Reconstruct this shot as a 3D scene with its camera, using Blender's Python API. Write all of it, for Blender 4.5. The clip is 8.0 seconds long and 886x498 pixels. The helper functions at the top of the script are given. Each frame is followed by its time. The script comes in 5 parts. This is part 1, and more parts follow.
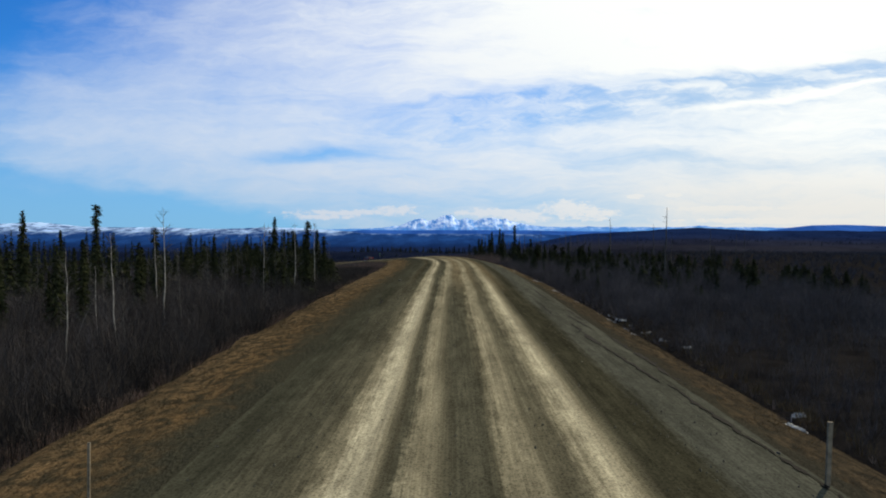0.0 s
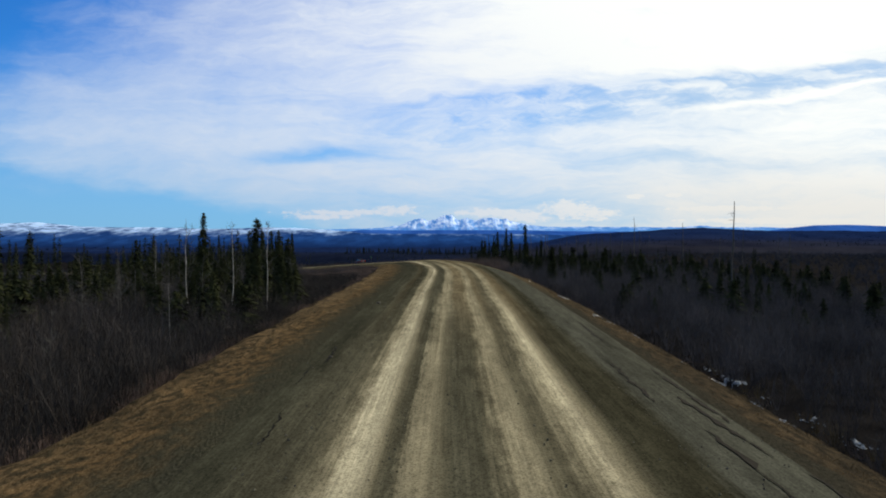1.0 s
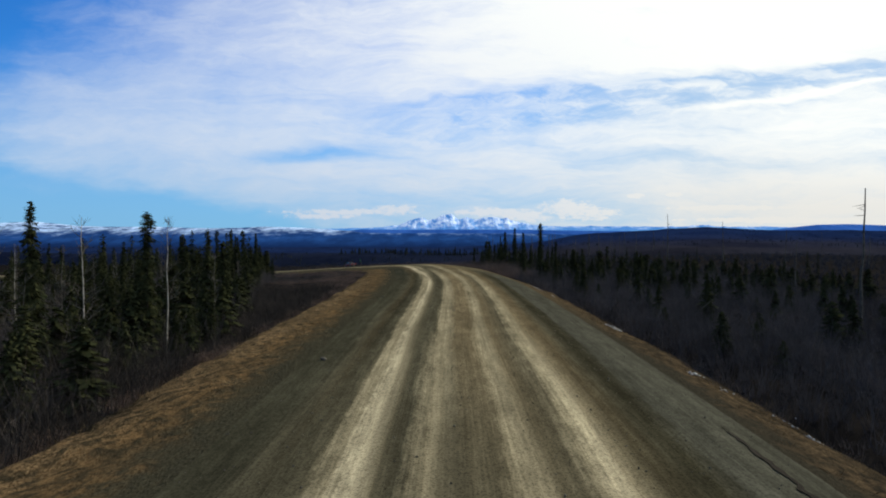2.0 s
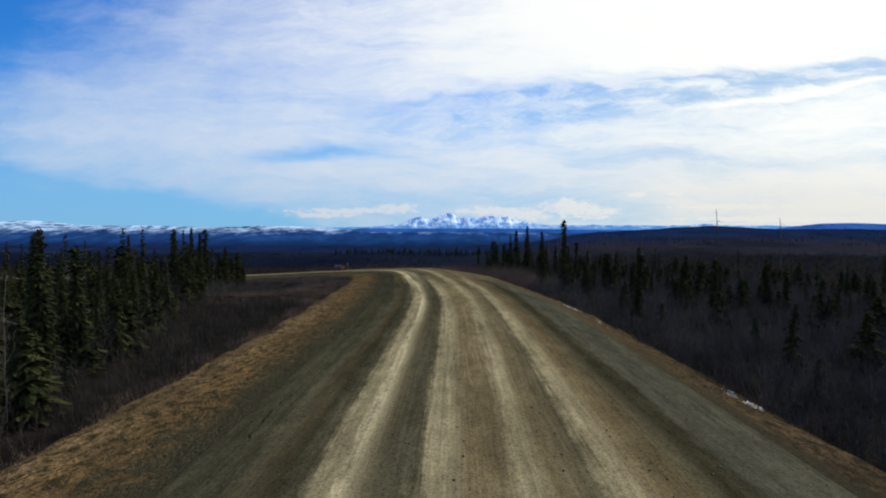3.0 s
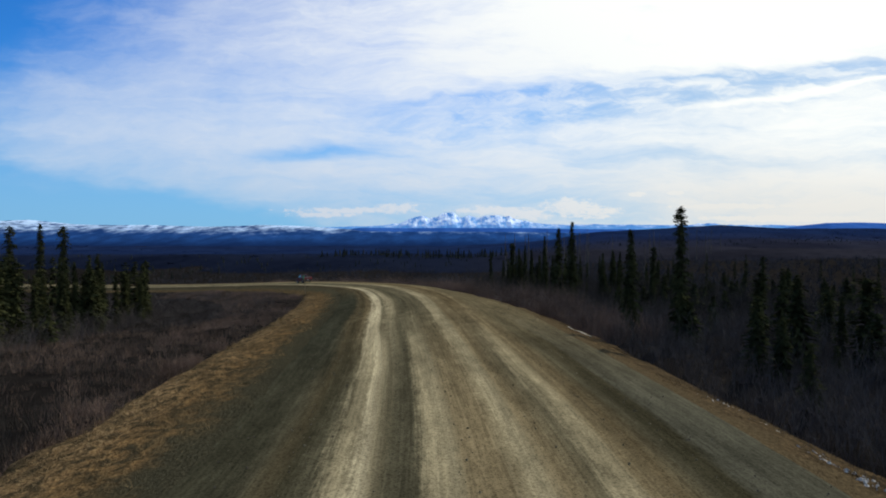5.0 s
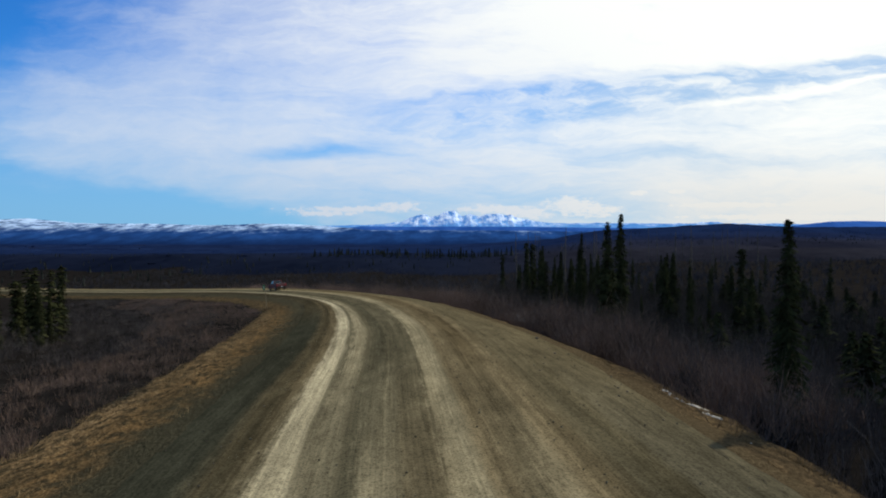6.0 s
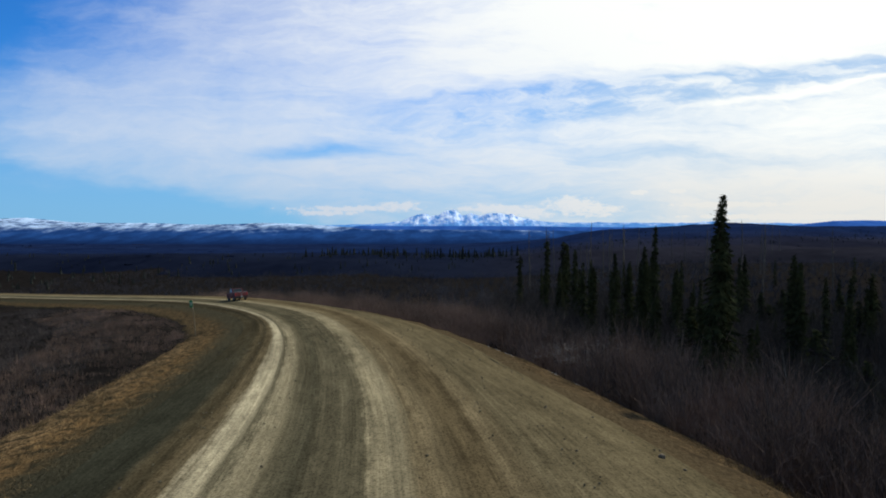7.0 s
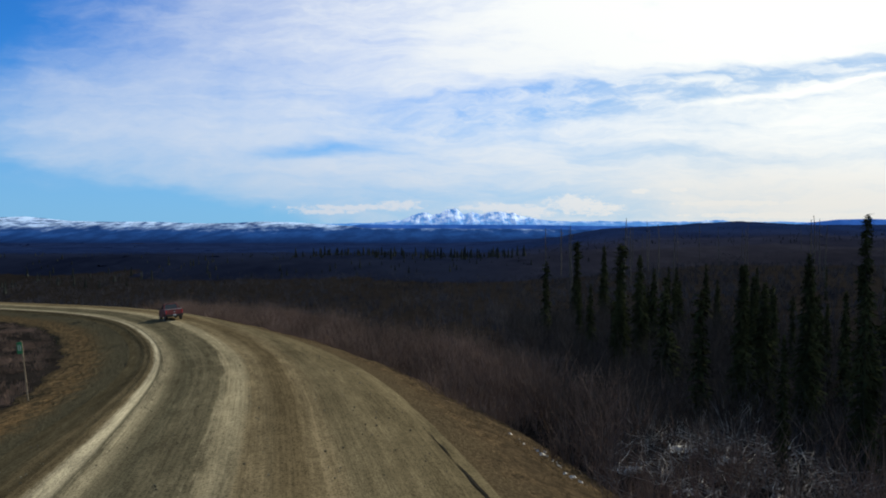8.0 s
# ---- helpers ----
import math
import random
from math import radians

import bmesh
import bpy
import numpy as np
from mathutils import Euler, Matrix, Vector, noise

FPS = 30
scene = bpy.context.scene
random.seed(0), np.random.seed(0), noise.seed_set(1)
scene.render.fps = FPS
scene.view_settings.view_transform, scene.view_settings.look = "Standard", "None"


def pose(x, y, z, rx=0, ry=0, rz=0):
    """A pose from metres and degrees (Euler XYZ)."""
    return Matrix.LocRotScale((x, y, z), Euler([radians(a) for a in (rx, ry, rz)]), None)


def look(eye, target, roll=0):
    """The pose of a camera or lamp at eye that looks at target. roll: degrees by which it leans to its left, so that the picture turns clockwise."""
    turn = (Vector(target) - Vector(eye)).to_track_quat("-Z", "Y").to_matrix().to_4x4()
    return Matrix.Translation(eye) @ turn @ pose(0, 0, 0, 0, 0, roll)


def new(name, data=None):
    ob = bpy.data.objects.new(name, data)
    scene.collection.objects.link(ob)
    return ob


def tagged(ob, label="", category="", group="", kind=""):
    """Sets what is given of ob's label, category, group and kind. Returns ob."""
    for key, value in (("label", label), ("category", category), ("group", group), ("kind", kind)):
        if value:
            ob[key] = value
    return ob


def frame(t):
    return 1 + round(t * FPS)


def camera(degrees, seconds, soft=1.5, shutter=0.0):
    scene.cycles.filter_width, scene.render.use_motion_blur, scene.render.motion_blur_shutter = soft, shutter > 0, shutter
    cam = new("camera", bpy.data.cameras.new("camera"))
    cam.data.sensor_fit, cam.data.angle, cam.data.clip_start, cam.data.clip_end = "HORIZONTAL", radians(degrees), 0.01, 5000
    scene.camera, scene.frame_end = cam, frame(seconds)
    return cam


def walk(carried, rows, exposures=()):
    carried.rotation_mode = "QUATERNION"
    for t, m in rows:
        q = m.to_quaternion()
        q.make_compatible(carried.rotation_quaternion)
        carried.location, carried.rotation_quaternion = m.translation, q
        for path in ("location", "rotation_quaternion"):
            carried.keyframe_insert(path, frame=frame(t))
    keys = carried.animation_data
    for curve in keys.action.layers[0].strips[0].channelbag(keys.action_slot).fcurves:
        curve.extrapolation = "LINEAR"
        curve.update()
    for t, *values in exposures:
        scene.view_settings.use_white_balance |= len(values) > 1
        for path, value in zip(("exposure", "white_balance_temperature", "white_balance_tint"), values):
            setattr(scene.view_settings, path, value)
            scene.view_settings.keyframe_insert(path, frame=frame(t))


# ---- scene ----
# ---- camera and its flight ----
cam = camera(65.5, 8.0, soft=1.9)
FLIGHT = (
    # seconds, x, y, z, yaw, pitch
    (0.0, 0.00, 0.0, 6.40, 0.66, -1.64),
    (1.0, -0.03, 26.7, 6.45, 0.66, -1.64),
    (2.0, -0.02, 53.8, 6.48, 0.68, -1.69),
    (3.0, -0.12, 80.7, 6.32, 0.75, -1.78),
    (4.0, -0.42, 107.4, 6.08, 0.76, -1.78),
    (5.0, -0.68, 134.0, 5.88, 0.80, -1.82),
    (6.0, -1.10, 160.6, 5.40, 0.90, -1.93),
    (7.0, -1.58, 186.9, 4.60, 0.95, -1.97),
    (8.0, -1.75, 212.4, 4.20, 1.04, -2.07),
)
walk(cam, [(t, pose(x, y, z, 90 + pitch, 0, yaw)) for t, x, y, z, yaw, pitch in FLIGHT])

# ---- light ----
SUN_AZ, SUN_EL = radians(35), radians(30)     # azimuth to the right of +y
sun = new("sun", bpy.data.lights.new("sun", "SUN"))
sun.data.energy, sun.data.angle, sun.data.color = 4.0, radians(0.6), (1.0, 0.86, 0.62)
toward_sun = Vector((math.sin(SUN_AZ) * math.cos(SUN_EL), math.cos(SUN_AZ) * math.cos(SUN_EL), math.sin(SUN_EL)))
sun.matrix_world = look(toward_sun * 300, (0, 0, 0))
scene.view_settings.exposure = 0.0
SKY_TINT = (0.18, 0.67, 1.24)


class Nodes:
    """Short-hand for building a node tree."""

    def __init__(self, tree):
        self.tree = tree
        tree.nodes.clear()

    def add(self, kind, props=None, **inputs):
        n = self.tree.nodes.new(kind)
        for key, value in (props or {}).items():
            setattr(n, key, value)
        for key, value in inputs.items():
            self.put(n, key, value)
        return n

    def put(self, n, key, value):
        sock = n.inputs[int(key[1:])] if key[0] == "i" and key[1:].isdigit() else n.inputs[key.replace("_", " ")]
        if isinstance(value, bpy.types.NodeSocket):
            self.tree.links.new(value, sock)
        else:
            sock.default_value = value

    def math(self, op, a, b=0.0, c=0.0, clamp=False):
        return self.add("ShaderNodeMath", {"operation": op, "use_clamp": clamp}, i0=a, i1=b, i2=c).outputs[0]

    def noise(self, vec, scale, detail=4.0, rough=0.55, distortion=0.0):
        return self.add("ShaderNodeTexNoise", None, Vector=vec, Scale=scale, Detail=detail, Roughness=rough, Distortion=distortion).outputs["Fac"]

    def scaled(self, vec, x, y, z, turn=0.0, shift=(0, 0, 0)):
        return self.add("ShaderNodeMapping", None, Vector=vec, Scale=(x, y, z), Rotation=(0, 0, radians(turn)), Location=shift).outputs[0]

    def step(self, value, lo, hi, a=0.0, b=1.0):
        return self.add("ShaderNodeMapRange", {"interpolation_type": "SMOOTHSTEP"}, Value=value, From_Min=lo, From_Max=hi, To_Min=a, To_Max=b).outputs[0]

    def mix(self, fac, a, b):
        n = self.add("ShaderNodeMix", {"data_type": "RGBA"})
        for k, v in ((0, fac), (6, a), (7, b)):
            if isinstance(v, bpy.types.NodeSocket):
                self.tree.links.new(v, n.inputs[k])
            else:
                n.inputs[k].default_value = v if k == 0 or len(v) == 4 else (*v, 1)
        return n.outputs[2]


def make_sky():
    """Nishita sky with a veil of high cloud towards the sun, thinning out overhead and behind."""
    world = bpy.data.worlds.new("sky")
    world.use_nodes = True
    scene.world = world
    n = Nodes(world.node_tree)
    sky = n.add("ShaderNodeTexSky", {"sky_type": "NISHITA", "sun_disc": False, "sun_elevation": SUN_EL, "sun_rotation": SUN_AZ,
                                     "air_density": 1.0, "dust_density": 0.0, "ozone_density": 4.0}).outputs[0]
    way = n.add("ShaderNodeTexCoord").outputs["Generated"]
    x, y, z = n.add("ShaderNodeSeparateXYZ", None, Vector=way).outputs
    ahead = n.math("MAXIMUM", n.math("ABSOLUTE", y), 0.25)
    az, el = n.math("DIVIDE", x, ahead), n.math("DIVIDE", z, ahead)
    depth = n.math("MULTIPLY", y, 0.5)
    flat = n.add("ShaderNodeCombineXYZ", None, X=az, Y=el, Z=depth).outputs[0]
    warp = n.math("SUBTRACT", n.noise(n.scaled(flat, 3.0, 8.0, 1.0), 1.6, 4.0, 0.6), 0.5)
    az2 = n.math("ADD", az, n.math("MULTIPLY", warp, 0.14))
    el2 = n.math("ADD", el, n.math("MULTIPLY", warp, 0.07))
    bent = n.add("ShaderNodeCombineXYZ", None, X=az2, Y=el2, Z=depth).outputs[0]
    veil = n.noise(n.scaled(bent, 1.7, 6.0, 1.0, -8, (0.35, 0.1, 0)), 1.8, 6.0, 0.6)
    wisp = n.noise(n.scaled(bent, 3.2, 24.0, 1.0, -7, (1.3, 2.2, 0)), 1.7, 7.0, 0.66)
    feather = n.noise(n.scaled(bent, 9.0, 16.0, 1.0, 30, (4.0, 0.7, 0)), 1.4, 6.0, 0.65)

    def line(slope, start):
        return n.math("SUBTRACT", el2, n.math("MULTIPLY_ADD", az2, slope, start))

    def ridge_of(value, half):
        d = n.math("DIVIDE", value, half)
        return n.math("EXPONENT", n.math("MULTIPLY", n.math("MULTIPLY", d, d), -1.0))

    def plus(value, factor, fac_value):
        return n.math("MULTIPLY_ADD", fac_value, factor, value)

    cover = n.math("MULTIPLY_ADD", n.math("MAXIMUM", az, -0.42), 0.25, 0.71 - 0.5 * (0.50 + 0.30))
    cover = plus(plus(cover, 0.50, veil), 0.30, feather)
    streaky = n.math("MULTIPLY", n.math("SUBTRACT", wisp, 0.5), n.step(az, -0.45, 0.25, 0.30, 0.95))
    cover = n.math("ADD", cover, streaky)
    # long gap under a crisp edge of cloud that rises towards the sun's side
    edge = line(0.097, 0.1916)
    gap = n.math("MULTIPLY", n.step(edge, 0.004, -0.010), n.step(edge, -0.085, -0.035))
    gap = n.math("MULTIPLY", gap, n.step(az2, -0.20, 0.15, 0.0, 1.0))
    mottled = n.noise(n.scaled(bent, 7.0, 22.0, 1.0, -8, (2.1, 5.0, 0)), 1.8, 6.0, 0.65)
    gap = n.math("MULTIPLY", gap, n.step(mottled, 0.36, 0.64, 1.25, 0.35))
    gap2 = n.math("MULTIPLY", ridge_of(line(-0.03, 0.108), 0.012), n.step(az2, 0.10, 0.3))
    hole = n.math("MULTIPLY", ridge_of(line(0.05, 0.119), 0.011), ridge_of(n.math("ADD", az2, 0.2), 0.10))
    cover = plus(plus(plus(cover, -0.40, gap), -0.28, gap2), -0.36, hole)
    cover = plus(cover, 0.22, n.math("MULTIPLY", n.step(edge, 0.0, 0.03), n.step(az2, -0.25, 0.2)))
    # bright streak and clear wedges
    streak = n.math("MULTIPLY", ridge_of(line(0.14, 0.1215), 0.0042), n.step(az2, 0.27, 0.42))
    cover = plus(cover, 0.42, streak)
    wedge = n.math("MULTIPLY", n.step(line(-0.235, -0.045), 0.02, -0.03), n.step(az2, 0.0, -0.3))
    corner = n.step(n.math("SUBTRACT", n.math("MULTIPLY", el2, 1.5), az2), 0.70, 1.30)
    cover = plus(plus(cover, -0.42, wedge), -0.72, corner)
    # small heaped clouds low over the far range: bearing, height, half width, half height
    clear = n.math("MULTIPLY", n.step(el, 0.065, 0.030), n.step(az, 0.55, 0.25))
    cover = plus(cover, -0.15, clear)
    lumps = n.math("SUBTRACT", n.noise(n.scaled(flat, 48.0, 100.0, 1.0, 0, (2.6, 0.4, 0)), 1.5, 7.0, 0.7), 0.5)
    puffs = None
    for az0, el0, ra, re in ((0.169, 0.029, 0.037, 0.013), (0.205, 0.022, 0.036, 0.010), (0.268, 0.047, 0.012, 0.0035), (0.321, 0.049, 0.010, 0.003), (-0.147, 0.024, 0.085, 0.0045),
                             (-0.081, 0.027, 0.035, 0.007), (0.059, 0.024, 0.055, 0.006), (0.108, 0.018, 0.045, 0.007), (-0.19, 0.018, 0.05, 0.004), (0.40, 0.030, 0.08, 0.0035), (0.47, 0.012, 0.12, 0.004)):
        u, v = n.math("MULTIPLY", n.math("SUBTRACT", az, az0), 1 / ra), n.math("MULTIPLY", n.math("SUBTRACT", el, el0), 1 / re)
        d = n.math("ADD", n.math("ADD", n.math("MULTIPLY", u, u), n.math("MULTIPLY", v, v)), n.math("MULTIPLY", lumps, 6.5))
        one = n.step(d, 1.5, -0.2)
        puffs = one if puffs is None else n.math("MAXIMUM", puffs, one)
    cover = plus(cover, 0.50, puffs)
    cloud = n.step(cover, 0.10, 1.0)
    # thinner overhead, broken behind
    cloud = n.math("MULTIPLY", cloud, n.step(y, -0.15, 0.35, 0.40, 1.0))
    cloud = n.math("MULTIPLY", cloud, n.step(z, 0.75, 0.35, 0.2, 1.0))
    glare = n.step(n.math("ADD", n.math("MULTIPLY", az, 0.8), n.math("MULTIPLY", el, 1.5)), -0.25, 0.75)
    tinted = n.add("ShaderNodeVectorMath", {"operation": "MULTIPLY"}, i0=sky, i1=SKY_TINT).outputs[0]
    calm = n.add("ShaderNodeVectorMath", {"operation": "MULTIPLY"}, i0=sky, i1=(0.62, 0.74, 0.82)).outputs[0]
    deep = n.mix(n.math("MULTIPLY", n.step(y, -0.1, 0.5), n.step(z, 0.6, 0.35)), calm, tinted)
    pale = n.mix(n.step(el, 0.30, 0.0, 0.0, 0.75), deep, (2.35, 4.85, 8.0, 1))
    blue = n.mix(n.step(z, 0.5, 0.3), deep, pale)
    # paler blue and a warm horizon towards the sun
    blue = n.mix(n.step(az, -0.15, 0.40, 0.0, 0.78), blue, (4.8, 6.45, 7.9, 1))
    white = n.mix(glare, (6.85, 7.5, 8.5, 1), (10.5, 10.6, 10.1, 1))
    warm = n.math("MULTIPLY", n.step(el, 0.14, 0.02), n.step(az, 0.0, 0.45))
    white = n.mix(n.math("MULTIPLY", warm, 0.8), white, (9.2, 8.9, 8.2, 1))
    dimmer = n.step(el, 0.0, 0.16, 0.9, 1.0)
    white = n.add("ShaderNodeVectorMath", {"operation": "SCALE"}, i0=white, Scale=dimmer).outputs[0]
    both = n.mix(n.math("MULTIPLY", cloud, 0.95), blue, white)
    bg = n.add("ShaderNodeBackground", None, Color=both, Strength=0.1)
    out = n.add("ShaderNodeOutputWorld")
    n.tree.links.new(bg.outputs[0], out.inputs[0])


make_sky()

# ---- materials ----


def material(name):
    m = bpy.data.materials.new(name)
    m.use_nodes = True
    n = Nodes(m.node_tree)
    out = n.add("ShaderNodeOutputMaterial")
    bsdf = n.add("ShaderNodeBsdfPrincipled")
    n.tree.links.new(bsdf.outputs[0], out.inputs[0])
    return m, n, bsdf


def bump(n, bsdf, height, strength=0.4, distance=0.05):
    n.put(bsdf, "Normal", n.add("ShaderNodeBump", None, Height=height, Strength=strength, Distance=distance).outputs[0])


def place(n):
    return n.add("ShaderNodeNewGeometry").outputs["Position"]


def speckled(name, dark, light, scale=3.0, rough=0.9, fine=40.0, metal=0.0, relief=0.3, distance=0.02, spec=0.3):
    """A surface that varies at two scales, in object space of the world."""
    m, n, b = material(name)
    at = place(n)
    coarse, grain = n.noise(at, scale, 4), n.noise(at, fine, 5, 0.65)
    mixed = n.math("ADD", n.math("MULTIPLY", coarse, 0.6), n.math("MULTIPLY", grain, 0.4))
    n.put(b, "Base_Color", n.mix(n.step(mixed, 0.32, 0.68), dark, light))
    n.put(b, "Roughness", rough)
    n.put(b, "Metallic", metal)
    n.put(b, "Specular_IOR_Level", spec)
    if relief:
        bump(n, b, grain, relief, distance)
    return m


def painted(name, colour, rough=0.35, metal=0.0, coat=0.0, dust=0.0):
    m, n, b = material(name)
    at = n.add("ShaderNodeTexCoord").outputs["Object"]
    grime = n.step(n.noise(at, 2.2, 5, 0.6), 0.35, 0.8)
    n.put(b, "Base_Color", n.mix(n.math("MULTIPLY", grime, dust), colour, (0.23, 0.2, 0.16)))
    n.put(b, "Roughness", n.math("ADD", n.math("MULTIPLY", grime, 0.25), rough))
    n.put(b, "Metallic", metal)
    n.put(b, "Coat_Weight", coat)
    return m


GRAVEL = {
    "bright": (0.385, 0.345, 0.235), "pale": (0.215, 0.190, 0.124), "sand": (0.138, 0.113, 0.068), "ochre": (0.090, 0.072, 0.042),
    "mid": (0.092, 0.083, 0.054), "dark": (0.064, 0.060, 0.040), "olive": (0.035, 0.033, 0.021), "grey": (0.046, 0.045, 0.030), "earth": (0.056, 0.048, 0.029),
    "tan": (0.098, 0.084, 0.052), "shoulder": (0.055, 0.056, 0.044),
}
# what lies across the road, from the left edge to the right one: metres from the middle, and the stuff there
# olive on the right hand puts the shoulder drop's shade into the colour
ACROSS_NEAR = ((-10, "grey"), (-8.0, "grey"), (-7.0, "dark"), (-6.2, "dark"), (-5.4, "mid"), (-4.9, "pale"), (-4.55, "bright"), (-4.1, "bright"), (-3.7, "pale"), (-3.5, "mid"),
               (-3.1, "dark"), (-2.8, "pale"), (-2.3, "pale"), (-1.9, "mid"), (-1.5, "dark"), (-0.6, "dark"), (-0.3, "mid"), (0.1, "pale"), (0.7, "pale"), (1.1, "mid"), (1.6, "mid"),
               (2.1, "pale"), (2.7, "bright"), (3.05, "pale"), (3.4, "mid"), (3.75, "olive"), (5.2, "olive"), (5.9, "shoulder"), (10, "shoulder"))
ACROSS_MIDWAY = ((-10, "grey"), (-7.6, "grey"), (-7.2, "dark"), (-6.6, "earth"), (-6.1, "olive"), (-5.5, "dark"), (-5.1, "pale"), (-4.7, "pale"), (-4.4, "bright"), (-4.1, "pale"), (-3.8, "mid"),
                 (-3.4, "dark"), (-2.8, "dark"), (-2.4, "pale"), (-1.8, "pale"), (-1.3, "sand"), (-0.4, "sand"), (0.2, "pale"), (0.5, "pale"), (1.0, "sand"), (1.9, "mid"),
                 (2.4, "pale"), (2.8, "pale"), (3.2, "sand"), (3.9, "ochre"), (4.7, "dark"), (5.1, "olive"), (5.7, "olive"), (6.1, "shoulder"), (10, "shoulder"))
ACROSS_BEND = ((-10, "earth"), (-8.0, "earth"), (-7.3, "earth"), (-6.9, "ochre"), (-6.3, "earth"), (-5.9, "ochre"), (-5.5, "sand"), (-5.1, "bright"), (-4.5, "bright"), (-4.2, "mid"),
               (-3.9, "pale"), (-3.4, "pale"), (-2.9, "mid"), (-2.3, "dark"), (-1.8, "mid"), (-1.2, "mid"), (-0.5, "mid"), (-0.2, "pale"), (0.6, "pale"), (1.0, "sand"),
               (1.6, "sand"), (2.1, "ochre"), (2.8, "ochre"), (3.2, "sand"), (3.5, "sand"), (4.2, "tan"), (5.8, "tan"), (7.0, "tan"), (10, "tan"))


def gravel_road():
    """Packed gravel: pale wheel tracks along it, darker loose stuff between, grey shoulders. The UV is metres across and along."""
    m, n, b = material("packed_gravel")
    uv = n.add("ShaderNodeUVMap", {"uv_map": "UVMap"}).outputs[0]
    across, along, _ = n.add("ShaderNodeSeparateXYZ", None, Vector=uv).outputs
    sway = n.noise(n.scaled(uv, 0.10, 0.022, 1), 1.0, 3)
    streak = n.noise(n.scaled(uv, 2.8, 0.05, 1), 1.0, 5, 0.62)
    scratch = n.noise(n.scaled(uv, 9.0, 0.30, 1), 1.0, 5, 0.65)
    stones = n.noise(n.scaled(uv, 7.0, 3.0, 1), 1.0, 5, 0.7)
    mottle = n.noise(n.scaled(uv, 1.5, 0.42, 1), 1.0, 6, 0.68)
    patch = n.noise(n.scaled(uv, 0.45, 0.07, 1), 1.0, 5, 0.6)
    pebble = n.add("ShaderNodeTexVoronoi", None, Vector=uv, Scale=13.0).outputs["Distance"]
    w = across
    for value, amount in ((sway, 1.1), (streak, 0.7), (mottle, 0.5), (scratch, 0.3), (stones, 0.3)):
        w = n.math("MULTIPLY_ADD", n.math("SUBTRACT", value, 0.5), amount, w)
    fac = n.math("MULTIPLY_ADD", w, 0.05, 0.5)

    def ramp(stops):
        r = n.add("ShaderNodeValToRGB", None, Fac=fac)
        marks = r.color_ramp.elements
        marks[0].position, marks[1].position = 0.0, 1.0
        marks[0].color, marks[1].color = (*GRAVEL[stops[0][1]], 1), (*GRAVEL[stops[-1][1]], 1)
        for at, stuff in stops[1:-1]:
            marks.new((at + 10) / 20).color = (*GRAVEL[stuff], 1)
        return r.outputs[0]

    base = n.mix(n.step(along, 175, 225), ramp(ACROSS_NEAR), ramp(ACROSS_MIDWAY))
    base = n.mix(n.step(along, 275, 325), base, ramp(ACROSS_BEND))
    # dark stony slope on the inner edge where the bend begins
    inner = n.math("MULTIPLY", n.step(w, -6.4, -7.4), n.math("MULTIPLY", n.step(along, 270, 300), n.step(along, 365, 335)))
    base = n.mix(inner, base, (0.033, 0.034, 0.024))
    grain = n.step(n.math("ADD", n.math("MULTIPLY", stones, 0.6), n.math("MULTIPLY", pebble, 0.4)), 0.25, 0.62, 0.58, 1.34)
    lines = n.noise(n.scaled(n.add("ShaderNodeCombineXYZ", None, X=n.math("MULTIPLY_ADD", sway, 1.1, across), Y=along, Z=0.0).outputs[0], 5.0, 0.022, 1), 1.0, 4, 0.7)
    streaky = n.math("MULTIPLY", n.math("MULTIPLY", n.step(scratch, 0.3, 0.7, 0.88, 1.12), n.step(streak, 0.3, 0.7, 0.88, 1.12)), n.mix(n.step(n.math("ABSOLUTE", n.math("ADD", across, 0.5)), 6.2, 4.8), (1, 1, 1), n.mix(n.step(lines, 0.32, 0.68), (0.88, 0.88, 0.88), (1.12, 1.12, 1.12))))
    thin = n.noise(n.scaled(uv, 16.0, 0.09, 1, 0, (3, 1, 0)), 1.0, 4, 0.7)
    streaky = n.math("MULTIPLY", streaky, n.step(thin, 0.34, 0.66, 0.90, 1.10))
    blotchy = n.math("MULTIPLY", n.step(mottle, 0.32, 0.68, 0.80, 1.18), n.step(patch, 0.35, 0.70, 1.12, 0.74))
    n.put(b, "Base_Color", n.add("ShaderNodeVectorMath", {"operation": "SCALE"}, i0=base, Scale=n.math("MULTIPLY", grain, n.math("MULTIPLY", streaky, blotchy))).outputs[0])
    n.put(b, "Roughness", 0.85)
    n.put(b, "Specular_IOR_Level", 0.0)
    bump(n, b, n.math("ADD", n.math("MULTIPLY", stones, 0.6), n.math("MULTIPLY", streak, 0.8)), 0.6, 0.04)
    return m


